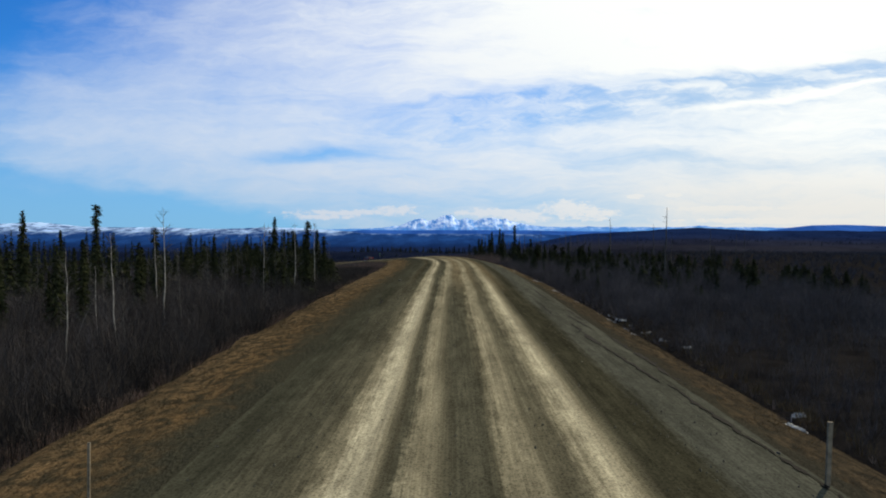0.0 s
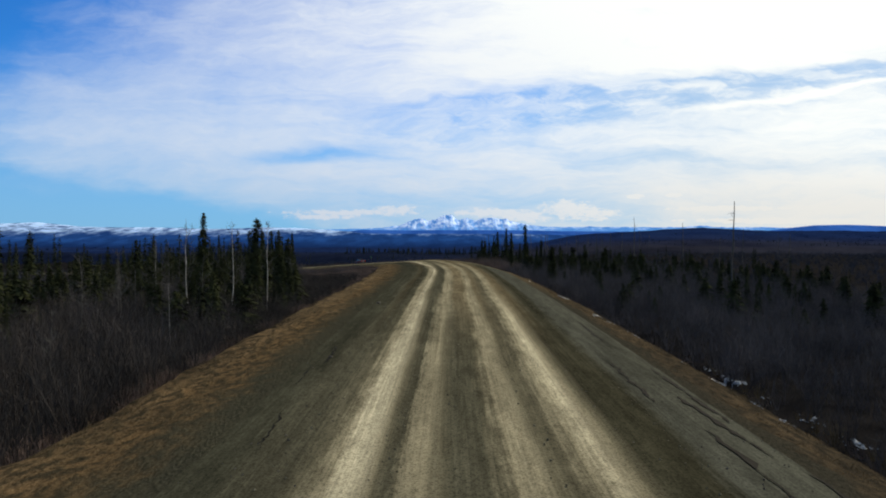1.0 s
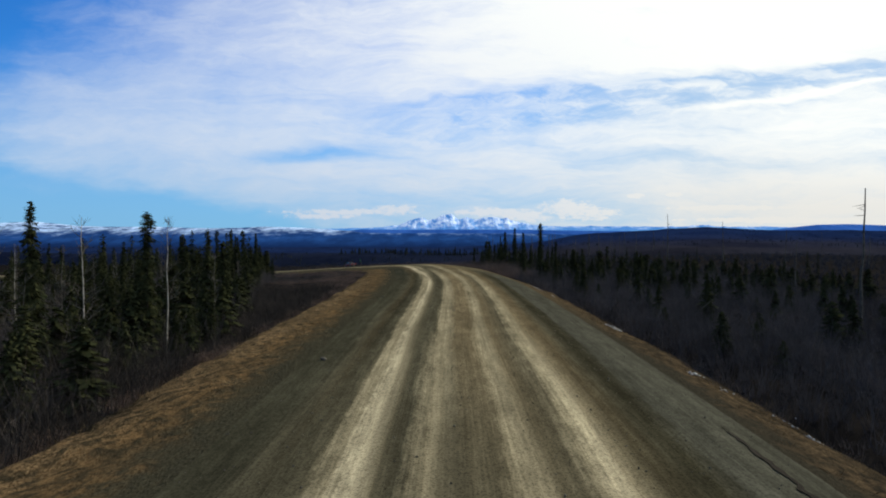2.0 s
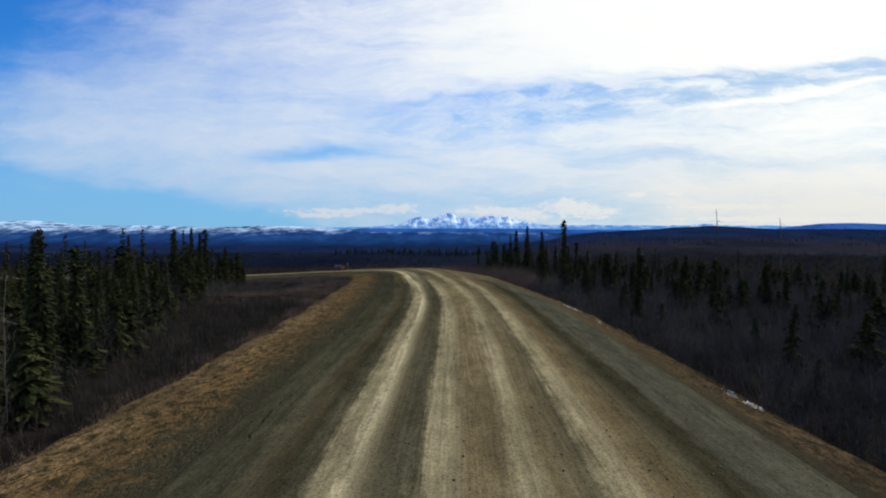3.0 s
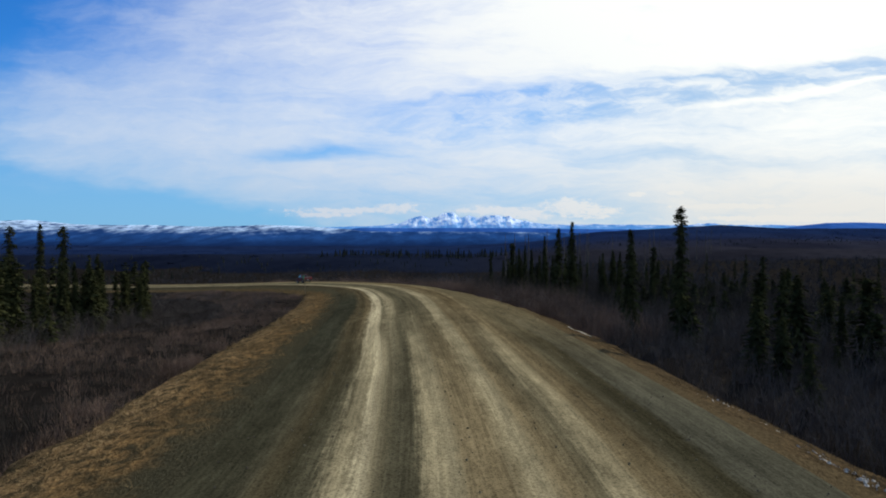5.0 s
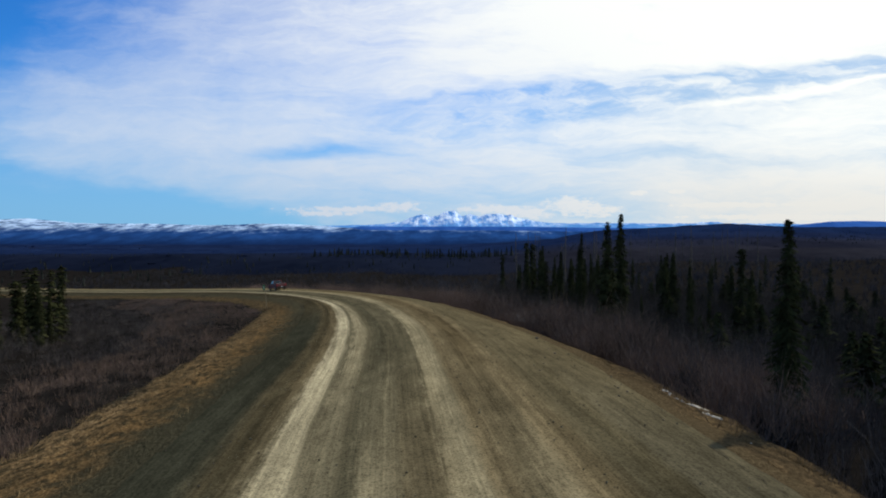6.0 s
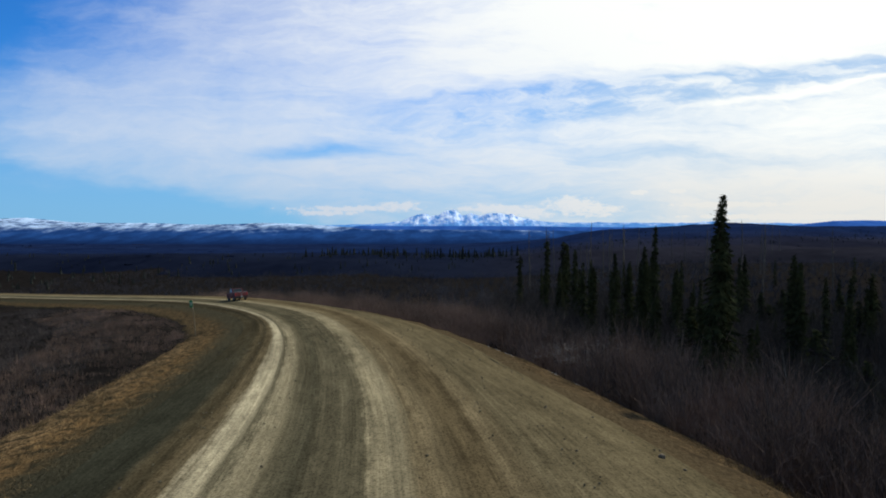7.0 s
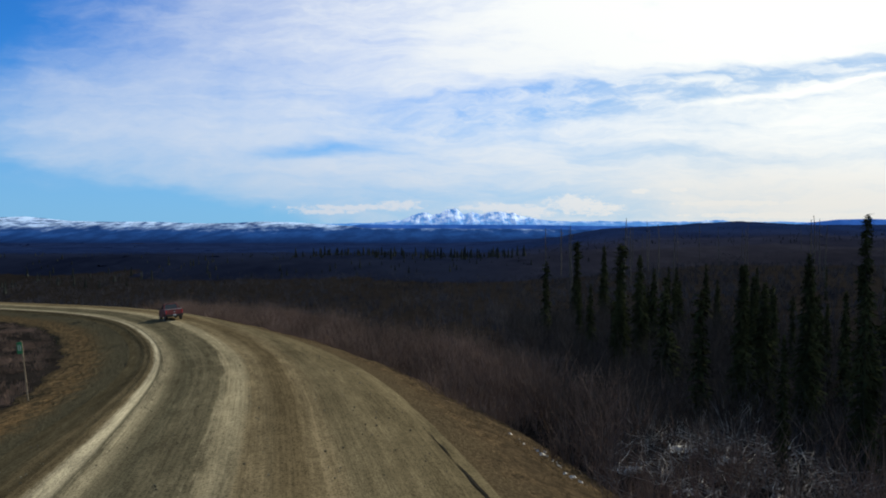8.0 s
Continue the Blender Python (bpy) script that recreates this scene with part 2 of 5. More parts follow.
def mountain(name, haze_dark, haze_light, snow_from, snow_full, glow, bare=0.40, foot=None, run=0.010, white=(0.60, 0.70, 0.87), fine=(0.022, 0.020)):
    """Far slopes, haze painted as blue colour and glow; snow above a ragged line."""
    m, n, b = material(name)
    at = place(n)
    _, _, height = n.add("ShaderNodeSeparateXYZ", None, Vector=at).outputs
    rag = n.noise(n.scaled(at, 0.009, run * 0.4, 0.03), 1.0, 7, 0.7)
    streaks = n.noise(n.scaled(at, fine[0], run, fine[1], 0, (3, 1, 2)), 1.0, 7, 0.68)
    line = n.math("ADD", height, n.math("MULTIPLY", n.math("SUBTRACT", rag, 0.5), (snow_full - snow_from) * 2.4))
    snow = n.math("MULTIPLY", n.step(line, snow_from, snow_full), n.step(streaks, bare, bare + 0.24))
    # slope colours already hold the blue of distant air
    forest = n.mix(n.step(rag, 0.3, 0.7), haze_dark, haze_light)
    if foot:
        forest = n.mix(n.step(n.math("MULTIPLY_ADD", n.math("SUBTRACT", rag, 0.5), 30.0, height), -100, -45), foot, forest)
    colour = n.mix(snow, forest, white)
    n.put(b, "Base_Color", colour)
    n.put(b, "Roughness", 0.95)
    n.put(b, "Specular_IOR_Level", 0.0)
    # glow stands in for light scattered by the haze
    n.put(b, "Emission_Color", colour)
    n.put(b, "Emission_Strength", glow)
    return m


def bank_material(name, gravel_at, grass_at, soil_dark, soil_light, straw, gravel_dark, gravel_light, bend_dark, bend_light, crest=None):
    """A bank: gravel spilling down from the road, then matted dry grass. The UV is metres across and along."""
    m, n, b = material(name)
    uv = n.add("ShaderNodeUVMap", {"uv_map": "UVMap"}).outputs[0]
    across, along, _ = n.add("ShaderNodeSeparateXYZ", None, Vector=uv).outputs
    coarse = n.noise(uv, 0.55, 5, 0.6)
    clump = n.noise(n.scaled(uv, 1.9, 1.1, 1), 1.0, 5, 0.65)
    fine = n.noise(n.scaled(uv, 9.0, 5.0, 1), 1.0, 5, 0.7)
    edge = n.math("MULTIPLY_ADD", n.math("SUBTRACT", coarse, 0.5), 4.5, across)
    if crest:
        edge = n.math("ADD", edge, n.step(along, 345, 390, 0.0, 0.5))      # more gravel inside the bend
    grassy = n.step(edge, gravel_at, grass_at)
    wide = n.noise(n.scaled(uv, 0.45, 0.16, 1, 0, (7, 3, 0)), 1.0, 4, 0.6)
    grassy = n.math("MULTIPLY", n.math("MULTIPLY", grassy, n.step(clump, 0.38, 0.60)), n.step(wide, 0.36, 0.58, 0.25, 1.0))
    gravel = n.mix(n.step(fine, 0.3, 0.7), gravel_dark, gravel_light)
    gravel = n.mix(n.step(along, 330, 370) if crest else n.step(along, 215, 265), gravel, n.mix(n.step(fine, 0.3, 0.7), bend_dark, bend_light))
    soil = n.mix(n.step(clump, 0.35, 0.65), soil_dark, soil_light)
    if crest:
        straw = n.mix(n.step(n.math("MULTIPLY_ADD", n.math("SUBTRACT", clump, 0.5), 2.0, across), -12.2, -14.6), straw, crest)
    if crest:
        grassy = n.math("MULTIPLY", grassy, n.step(along, 340, 395, 1.0, 0.22))
    lit = n.mix(n.math("MULTIPLY", n.step(fine, 0.38, 0.68), n.step(along, 175, 235, 0.38, 1.0)), soil, straw)
    n.put(b, "Base_Color", n.mix(grassy, n.mix(n.math("MULTIPLY", n.step(edge, gravel_at, grass_at), 0.6), gravel, soil), lit))
    n.put(b, "Roughness", 0.95)
    n.put(b, "Specular_IOR_Level", 0.0)
    bump(n, b, n.math("ADD", n.math("MULTIPLY", clump, 1.0), n.math("MULTIPLY", fine, 0.5)), 0.9, 0.15)
    return m


def forest_roof(name):
    """Far woods: heath and spruce near, closed spruce beyond, distance haze painted as blue."""
    m, n, b = material(name)
    at = place(n)
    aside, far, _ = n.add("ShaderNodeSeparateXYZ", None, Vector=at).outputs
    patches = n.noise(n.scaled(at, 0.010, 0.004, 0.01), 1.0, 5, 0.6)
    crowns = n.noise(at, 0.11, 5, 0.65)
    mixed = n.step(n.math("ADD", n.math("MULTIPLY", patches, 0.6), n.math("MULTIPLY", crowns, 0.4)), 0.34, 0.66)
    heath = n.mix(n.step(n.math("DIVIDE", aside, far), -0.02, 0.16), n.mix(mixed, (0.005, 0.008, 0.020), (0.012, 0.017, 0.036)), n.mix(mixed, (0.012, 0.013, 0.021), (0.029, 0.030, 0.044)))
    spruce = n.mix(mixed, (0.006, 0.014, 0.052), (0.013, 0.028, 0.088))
    # the farther roof shifts to navy, haze put into its base colour
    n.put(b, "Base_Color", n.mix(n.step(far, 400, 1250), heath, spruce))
    n.put(b, "Roughness", 0.95)
    n.put(b, "Specular_IOR_Level", 0.0)
    return m


M_ROAD = gravel_road()
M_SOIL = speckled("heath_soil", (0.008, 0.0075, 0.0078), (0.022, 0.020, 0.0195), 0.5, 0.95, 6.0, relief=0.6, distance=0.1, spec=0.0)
M_VERGE = bank_material("dry_grass_bank", -9.8, -12.9, (0.036, 0.027, 0.016), (0.125, 0.079, 0.038), (0.31, 0.200, 0.092), (0.028, 0.027, 0.018), (0.068, 0.064, 0.043), (0.042, 0.039, 0.026), (0.090, 0.082, 0.053), (0.50, 0.350, 0.190))
M_VERGE_R = bank_material("gravelly_bank", 9.6, 11.4, (0.018, 0.015, 0.012), (0.062, 0.047, 0.031), (0.165, 0.120, 0.068), (0.020, 0.019, 0.015), (0.050, 0.046, 0.034), (0.044, 0.035, 0.022), (0.108, 0.085, 0.053))
M_GRASS_DULL = speckled("dull_dry_grass", (0.038, 0.030, 0.019), (0.20, 0.145, 0.075), 0.5, 0.9, 4.0, relief=0, spec=0.0)
M_GRASS_TAN = speckled("tan_grass", (0.04, 0.03, 0.018), (0.24, 0.165, 0.085), 0.5, 0.9, 4.0, relief=0, spec=0.0)
M_GRASS = speckled("dry_grass", (0.075, 0.052, 0.028), (0.41, 0.290, 0.155), 0.7, 0.9, 5.0, relief=0, spec=0.0)
M_TWIG_DARK = speckled("dark_bare_twigs", (0.046, 0.041, 0.042), (0.148, 0.130, 0.129), 0.3, 0.9, 3.0, relief=0, spec=0.0)
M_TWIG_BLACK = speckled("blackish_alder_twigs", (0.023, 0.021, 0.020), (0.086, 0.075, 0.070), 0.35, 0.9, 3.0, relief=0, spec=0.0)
# twigs of the far heath, distance haze put in as blue-grey
M_TWIG_FAR = speckled("hazed_bare_twigs", (0.028, 0.029, 0.037), (0.086, 0.085, 0.102), 0.06, 0.9, 1.0, relief=0, spec=0.0)
# sunlit brightness of the twigs is put into this pale tone
M_TWIG_PALE = speckled("pale_sunlit_twigs", (0.20, 0.19, 0.18), (0.62, 0.60, 0.58), 1.5, 0.8, 6.0, relief=0, spec=0.1)
M_TWIG = speckled("bare_twigs", (0.095, 0.078, 0.072), (0.29, 0.235, 0.212), 0.3, 0.9, 3.0, relief=0, spec=0.0)
M_TWIG_RED = speckled("reddish_willow_twigs", (0.082, 0.060, 0.050), (0.26, 0.186, 0.155), 0.25, 0.9, 3.0, relief=0, spec=0.0)
M_NEEDLE = speckled("spruce_needles", (0.016, 0.020, 0.011), (0.054, 0.060, 0.028), 0.6, 0.85, 4.0, relief=0, spec=0.0)
# distant copy of the needles, a little haze mixed into the green
M_FAR_NEEDLE = speckled("hazed_spruce_needles", (0.018, 0.022, 0.021), (0.046, 0.052, 0.050), 0.05, 0.9, 0.6, relief=0, spec=0.0)
M_CANOPY = forest_roof("haze_blue_forest")
M_BARK = speckled("dark_bark", (0.03, 0.024, 0.018), (0.09, 0.075, 0.06), 3.0, 0.95, 20.0, spec=0.1)
M_BIRCH = speckled("pale_birch_bark", (0.14, 0.13, 0.115), (0.56, 0.52, 0.46), 2.0, 0.8, 9.0, spec=0.2)
M_SAPLING = speckled("grey_sapling_bark", (0.05, 0.045, 0.04), (0.15, 0.135, 0.12), 2.0, 0.9, 12.0, spec=0.1)
M_DEAD = speckled("weathered_dead_wood", (0.045, 0.041, 0.038), (0.135, 0.122, 0.11), 2.0, 0.9, 12.0, spec=0.15)
# this white also paints the sun glints of the wet ditch
M_SNOW_GLINT = speckled("snow_and_glints", (0.07, 0.068, 0.065), (0.70, 0.71, 0.73), 5.0, 0.5, 9.0, relief=0.5, distance=0.04, spec=0.5)
M_STONE = speckled("dark_stone", (0.05, 0.043, 0.034), (0.13, 0.115, 0.092), 4.0, 0.85, 30.0)
M_PEBBLE = speckled("pale_pebbles", (0.045, 0.041, 0.028), (0.24, 0.215, 0.15), 5.0, 0.9, 30.0, relief=0, spec=0.0)
# near-black for the shade inside cracks, laid on as strips
M_CRACK = speckled("crack_shade", (0.004, 0.0035, 0.003), (0.012, 0.011, 0.009), 4.0, 0.95, 20.0, spec=0.05)
M_POSTWOOD = speckled("weathered_post_wood", (0.14, 0.11, 0.075), (0.34, 0.28, 0.2), 5.0, 0.85, 30.0)
# blue haze is mixed into the ridge, hill and peak colours
M_RIDGE = mountain("haze_blue_ridge", (0.006, 0.023, 0.086), (0.011, 0.045, 0.158), -34, 22, 0.8, 0.34, (0.004, 0.012, 0.046), 0.0045, (0.30, 0.42, 0.60), (0.014, 0.075))
M_HILL = mountain("haze_blue_hill", (0.012, 0.05, 0.20), (0.025, 0.085, 0.30), 400, 500, 0.8)
M_PEAKS = mountain("hazy_snowy_peaks", (0.06, 0.20, 0.50), (0.12, 0.29, 0.60), -4, 48, 0.62, 0.37)
M_RED = painted("red_car_paint", (0.16, 0.007, 0.009), 0.5, 0.0, 0.05, 0.12)
M_GLASS = painted("dark_tinted_glass", (0.008, 0.009, 0.011), 0.06, 0.0, 0.3)
M_BLACK = painted("black_plastic", (0.012, 0.012, 0.013), 0.5, 0.0, 0.0, 0.25)
M_RUBBER = painted("tyre_rubber", (0.018, 0.017, 0.016), 0.85, 0.0, 0.0, 0.6)
M_CHROME = painted("bright_trim", (0.45, 0.45, 0.46), 0.3, 1.0)
M_TAIL = painted("red_lamp_plastic", (0.45, 0.01, 0.012), 0.15, 0.0, 0.5)
M_WHITE = painted("white_plate", (0.50, 0.50, 0.49), 0.4)
M_GREEN = painted("green_sign_paint", (0.01, 0.16, 0.06), 0.4)
M_STEEL = painted("galvanised_steel", (0.42, 0.42, 0.42), 0.4, 0.8)

# ---- mesh helpers ----


def mesh_np(name, verts, faces, mat, smooth=False):
    """A mesh from numpy arrays: faces is one (n, 3) or (n, 4) array or a list of such."""
    faces = faces if isinstance(faces, list) else [faces]
    me = bpy.data.meshes.new(name)
    me.vertices.add(len(verts))
    me.vertices.foreach_set("co", np.ascontiguousarray(verts, dtype=np.float32).ravel())
    loops = np.concatenate([f.ravel() for f in faces]).astype(np.int32)
    sizes = np.concatenate([np.full(len(f), f.shape[1]) for f in faces]).astype(np.int32)
    me.loops.add(len(loops))
    me.loops.foreach_set("vertex_index", loops)
    me.polygons.add(len(sizes))
    me.polygons.foreach_set("loop_start", np.concatenate([[0], np.cumsum(sizes)[:-1]]).astype(np.int32))
    me.polygons.foreach_set("use_smooth", np.full(len(sizes), smooth))
    me.update(calc_edges=True)
    me.validate()
    me.materials.append(mat)
    return me


def part(name, bm, mat, parent, label="", smooth=False, bevel=0.0):
    """Links a bmesh as one mesh object under a thing or a part."""
    if bevel:
        bmesh.ops.bevel(bm, geom=bm.edges[:], offset=bevel, segments=2, affect="EDGES", clamp_overlap=True)
    me = bpy.data.meshes.new(name)
    bm.to_mesh(me)
    bm.free()
    me.materials.append(mat)
    if smooth:
        me.polygons.foreach_set("use_smooth", [True] * len(me.polygons))
    ob = new(name, me)
    ob.parent = parent
    return tagged(ob, label)


def grid_faces(rows, cols):
    i = np.arange(rows - 1)[:, None] * cols + np.arange(cols - 1)[None, :]
    return np.stack([i, i + 1, i + cols + 1, i + cols], -1).reshape(-1, 4)


# ---- the road's line: x, y, z of its middle, in metres ----
CONTROL = ((1.6, -120, 0), (1.6, -60, 0), (1.6, 0, 0), (1.6, 50, 0), (1.6, 90, 0), (1.6, 128, -0.4), (1.1, 152, -0.65), (0, 168, -0.9),
           (-1.5, 184, -1.25), (-4.2, 210, -2.0), (-8.8, 232, -2.8), (-16.0, 254.5, -4.2), (-27.3, 277.5, -5.8), (-42.5, 302, -7.8),
           (-65, 330, -10.5), (-93, 356, -13.1), (-132, 384, -15.6), (-185, 415, -18), (-260, 450, -21), (-400, 500, -26))


def smooth01(v, lo, hi):
    u = np.clip((v - lo) / (hi - lo), 0, 1)
    return u * u * (3 - 2 * u)


def spline(points, step):
    """Evenly spaced points on a smooth curve through the control points."""
    p = np.array(points, float)
    p = np.vstack([2 * p[0] - p[1], p, 2 * p[-1] - p[-2]])
    dense = []
    for a, b, c, d in zip(p[:-3], p[1:-2], p[2:-1], p[3:]):
        u = np.linspace(0, 1, 40, endpoint=False)[:, None]
        dense.append(0.5 * (2 * b + (c - a) * u + (2 * a - 5 * b + 4 * c - d) * u * u + (3 * b - a - 3 * c + d) * u ** 3))
    dense = np.vstack(dense)
    for _ in range(30):
        dense[1:-1] = 0.25 * dense[:-2] + 0.5 * dense[1:-1] + 0.25 * dense[2:]
    s = np.concatenate([[0], np.cumsum(np.linalg.norm(np.diff(dense[:, :2], axis=0), axis=1))])
    even = np.arange(0, s[-1], step)
    return np.stack([np.interp(even, s, dense[:, k]) for k in range(3)], 1), even


LINE, ALONG = spline(CONTROL, 1.5)
TANGENT = np.gradient(LINE[:, :2], axis=0)
TANGENT /= np.linalg.norm(TANGENT, axis=1)[:, None]
RIGHTWARD = np.stack([TANGENT[:, 1], -TANGENT[:, 0]], 1)
BANKING = 0.05 * smooth01(LINE[:, 1], 150, 225)      # the bend leans inwards
NARROW = np.column_stack([3.6 * smooth01(LINE[:, 1], 205, 272), 1.5 * smooth01(LINE[:, 1], 198, 224) + 1.3 * smooth01(LINE[:, 1], 240, 295)])   # and grows narrower on either hand
SQUEEZE = 0.2 * smooth01(LINE[:, 1], 140, 235)         # the grass bank narrows with it
CROSS_W = (-9.2, -7.5, -6.0, -4.0, -2.0, 0.0, 2.0, 4.0, 5.5, 7.0, 8.2, 9.2)
CROSS_Z = (-0.385, -0.22, -0.13, -0.04, 0.0, 0.02, 0.0, -0.06, -0.18, -0.38, -0.6, -0.87)


def narrowed(w, amount, squeeze=0.0):
    w = np.where(w < -9.0, -9.0 + (w + 9.0) * (1 - squeeze), w)
    amount = np.where(w < 0, amount[..., 0], amount[..., 1])
    return w - np.sign(w) * amount * np.clip((np.abs(w) - 3.5) / 5.0, 0, 1)


def road_frame(x, y):
    """For points of the plan: the signed distance to the right of the road's middle, and the road's height there."""
    x, y = np.asarray(x, float).ravel(), np.asarray(y, float).ravel()
    side, height = np.empty(len(x)), np.empty(len(x))
    for a in range(0, len(x), 4000):
        dx, dy = x[a:a + 4000, None] - LINE[None, ::2, 0], y[a:a + 4000, None] - LINE[None, ::2, 1]
        k = np.argmin(dx * dx + dy * dy, axis=1) * 2
        ex, ey = x[a:a + 4000] - LINE[k, 0], y[a:a + 4000] - LINE[k, 1]
        lateral = ex * RIGHTWARD[k, 0] + ey * RIGHTWARD[k, 1]
        side[a:a + 4000] = np.sign(lateral) * np.hypot(ex, ey)
        height[a:a + 4000] = LINE[k, 2]
    return side, height


def waves(x, y, size, seed):
    """Soft irregular swells between about -1 and 1."""
    r = np.random.RandomState(seed)
    total = np.zeros_like(x, dtype=float)
    for k in range(7):
        a, p, s = r.uniform(0, 2 * math.pi), r.uniform(0, 6.3), size * r.uniform(0.6, 1.6)
        total += np.sin((x * math.cos(a) + y * math.sin(a)) * 2 * math.pi / s + p)
    return total / 4


def ground_z(x, y, under_road=True):
    """Height of the land: a bank beside the road, heath, a valley ahead on one hand and a low hill on the other."""
    x, y = np.asarray(x, float).ravel(), np.asarray(y, float).ravel()
    side, zr = road_frame(x, y)
    d = np.abs(side)
    ahead = np.maximum(y, 1.0)
    bearing = x / np.maximum(ahead, 60.0)
    valley = np.interp(y, (-5000, 200, 260, 360, 560, 800, 1300, 2200, 3500, 5000), (-2.5, -3.5, -6, -11.5, -14.5, -24, -46, -72, -92, -95))
    top = np.interp(bearing, (-0.1, 0.02, 0.08, 0.20, 0.36, 0.47, 0.62, 1.2), (-60, -42, -30, -7, 8, 0, -2, -12))
    rise = np.interp(y, (-5000, 200, 500, 900, 1400, 1850, 2300, 3500, 5000), (0, 0, 0.02, 0.2, 0.65, 1.0, 0.9, 0.2, 0))
    hill = -3.5 + np.interp(y, (200, 500, 900, 1850, 5000), (0, -6, -7, 0, -90)) + (top + 3.5) * rise
    land = valley + (hill - valley) * smooth01(bearing, -0.02, 0.2)
    land = land + waves(x, y, 260, 5) * np.clip((d - 60) / 300, 0, 1) * 2.0
    inside = smooth01(y, 195, 250) * (side < 0)
    foot = zr - 2.4 + 0.75 * inside + waves(x, y, 23, 8) * 0.25
    z = foot + (land - foot) * smooth01(d, 25, 120)
    z = z + waves(x, y, 6.0, 3) * 0.12 * np.clip((d - 14) / 4, 0, 1)
    hollow = smooth01(d, 15, 38) * smooth01(y, 172, 228) * (1 - smooth01(y, 290, 350)) * (side < 0)
    z = z - 3.0 * hollow
    if under_road:
        edge = -16.8 + 6.8 * smooth01(y, 190, 255)
        z = np.where((side < 14.5) & (side > edge), np.minimum(z, zr - 2.9), z)
    return z


def one_z(x, y):
    return float(ground_z([x], [y])[0])


# ---- ground, road, banks ----


def stepped(*spans):
    return np.unique(np.concatenate([np.arange(a, b, s) for a, b, s in spans]))


gx = stepped((-5200, -1000, 260), (-1000, -240, 40), (-240, -90, 8), (-90, 60, 2.0), (60, 240, 8), (240, 1000, 40), (1000, 5300, 260))
gy = stepped((-600, -60, 40), (-60, 340, 2.5), (340, 600, 9), (600, 2400, 60), (2400, 5300, 260))
GX, GY = np.meshgrid(gx, gy)
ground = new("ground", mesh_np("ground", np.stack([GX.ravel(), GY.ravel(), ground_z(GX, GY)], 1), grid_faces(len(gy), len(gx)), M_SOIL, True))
tagged(ground, "dark brown heath and bog ground falling into a wide valley", "ground", kind="structure")


def strip(name, offsets, heights, mat, jitter=0.0, seed=0):
    """A strip along the road, given by distances to the right of its middle and heights over it; UV in metres."""
    r = np.random.RandomState(seed)
    w = np.tile(np.array(offsets, float), (len(LINE), 1))
    h = np.tile(np.array(heights, float), (len(LINE), 1))
    if jitter:
        rough = r.normal(0, 1, w.shape)
        rough[1:-1] = (rough[:-2] + rough[1:-1] + rough[2:]) / 2
        w[:, 1:-1] += rough[:, 1:-1] * jitter
        h[:, 1:-1] += r.normal(0, 0.25, w.shape)[:, 1:-1] * jitter
    uv_w = w
    w = narrowed(w, NARROW[:, None, :], SQUEEZE[:, None])
    x = LINE[:, 0, None] + RIGHTWARD[:, 0, None] * w
    y = LINE[:, 1, None] + RIGHTWARD[:, 1, None] * w
    z = LINE[:, 2, None] + h + BANKING[:, None] * np.clip(w, -9.2, 9.2)
    me = mesh_np(name, np.stack([x.ravel(), y.ravel(), z.ravel()], 1), grid_faces(*w.shape)[:, ::-1].copy(), mat, True)
    uv = np.stack([uv_w, np.tile(ALONG[:, None], (1, w.shape[1]))], -1).reshape(-1, 2)
    index = np.empty(len(me.loops), np.int32)
    me.loops.foreach_get("vertex_index", index)
    me.uv_layers.new(name="UVMap").data.foreach_set("uv", uv[index].astype(np.float32).ravel())
    return new(name, me)


def road_z(w):
    return float(np.interp(w, CROSS_W, CROSS_Z))


fine_w = np.unique(np.concatenate([np.linspace(-9.2, 9.2, 47), CROSS_W]))
ruts = sum(-0.02 * np.exp(-((fine_w - c) / 0.35) ** 2) for c in (-4.3, -1.95, 0.25, 1.35, 3.05))
road = tagged(strip("road", fine_w, np.interp(fine_w, CROSS_W, CROSS_Z) + ruts, M_ROAD),
              "wide gravel highway with pale dusty wheel tracks", "road", kind="structure")
tagged(strip("verge_left", (-18.2, -17.0, -15.9, -15.2, -14.2, -12.8, -11.2, -9.8, -9.0), (-3.0, -2.2, -1.3, -1.05, -0.92, -0.78, -0.64, -0.48, -0.37), M_VERGE, 0.26, 4),
       "bank of flattened golden dry grass beside the gravel", "verge", kind="structure")
tagged(strip("verge_right", (9.0, 9.6, 10.3, 11.2, 12.2, 13.4, 15.0), (-0.84, -0.98, -1.2, -1.5, -1.85, -2.3, -3.0), M_VERGE_R, 0.24, 6),
       "gravelly bank with scattered dry grass", "verge", kind="structure")


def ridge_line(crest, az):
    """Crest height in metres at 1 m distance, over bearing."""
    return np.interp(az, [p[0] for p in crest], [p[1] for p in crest])


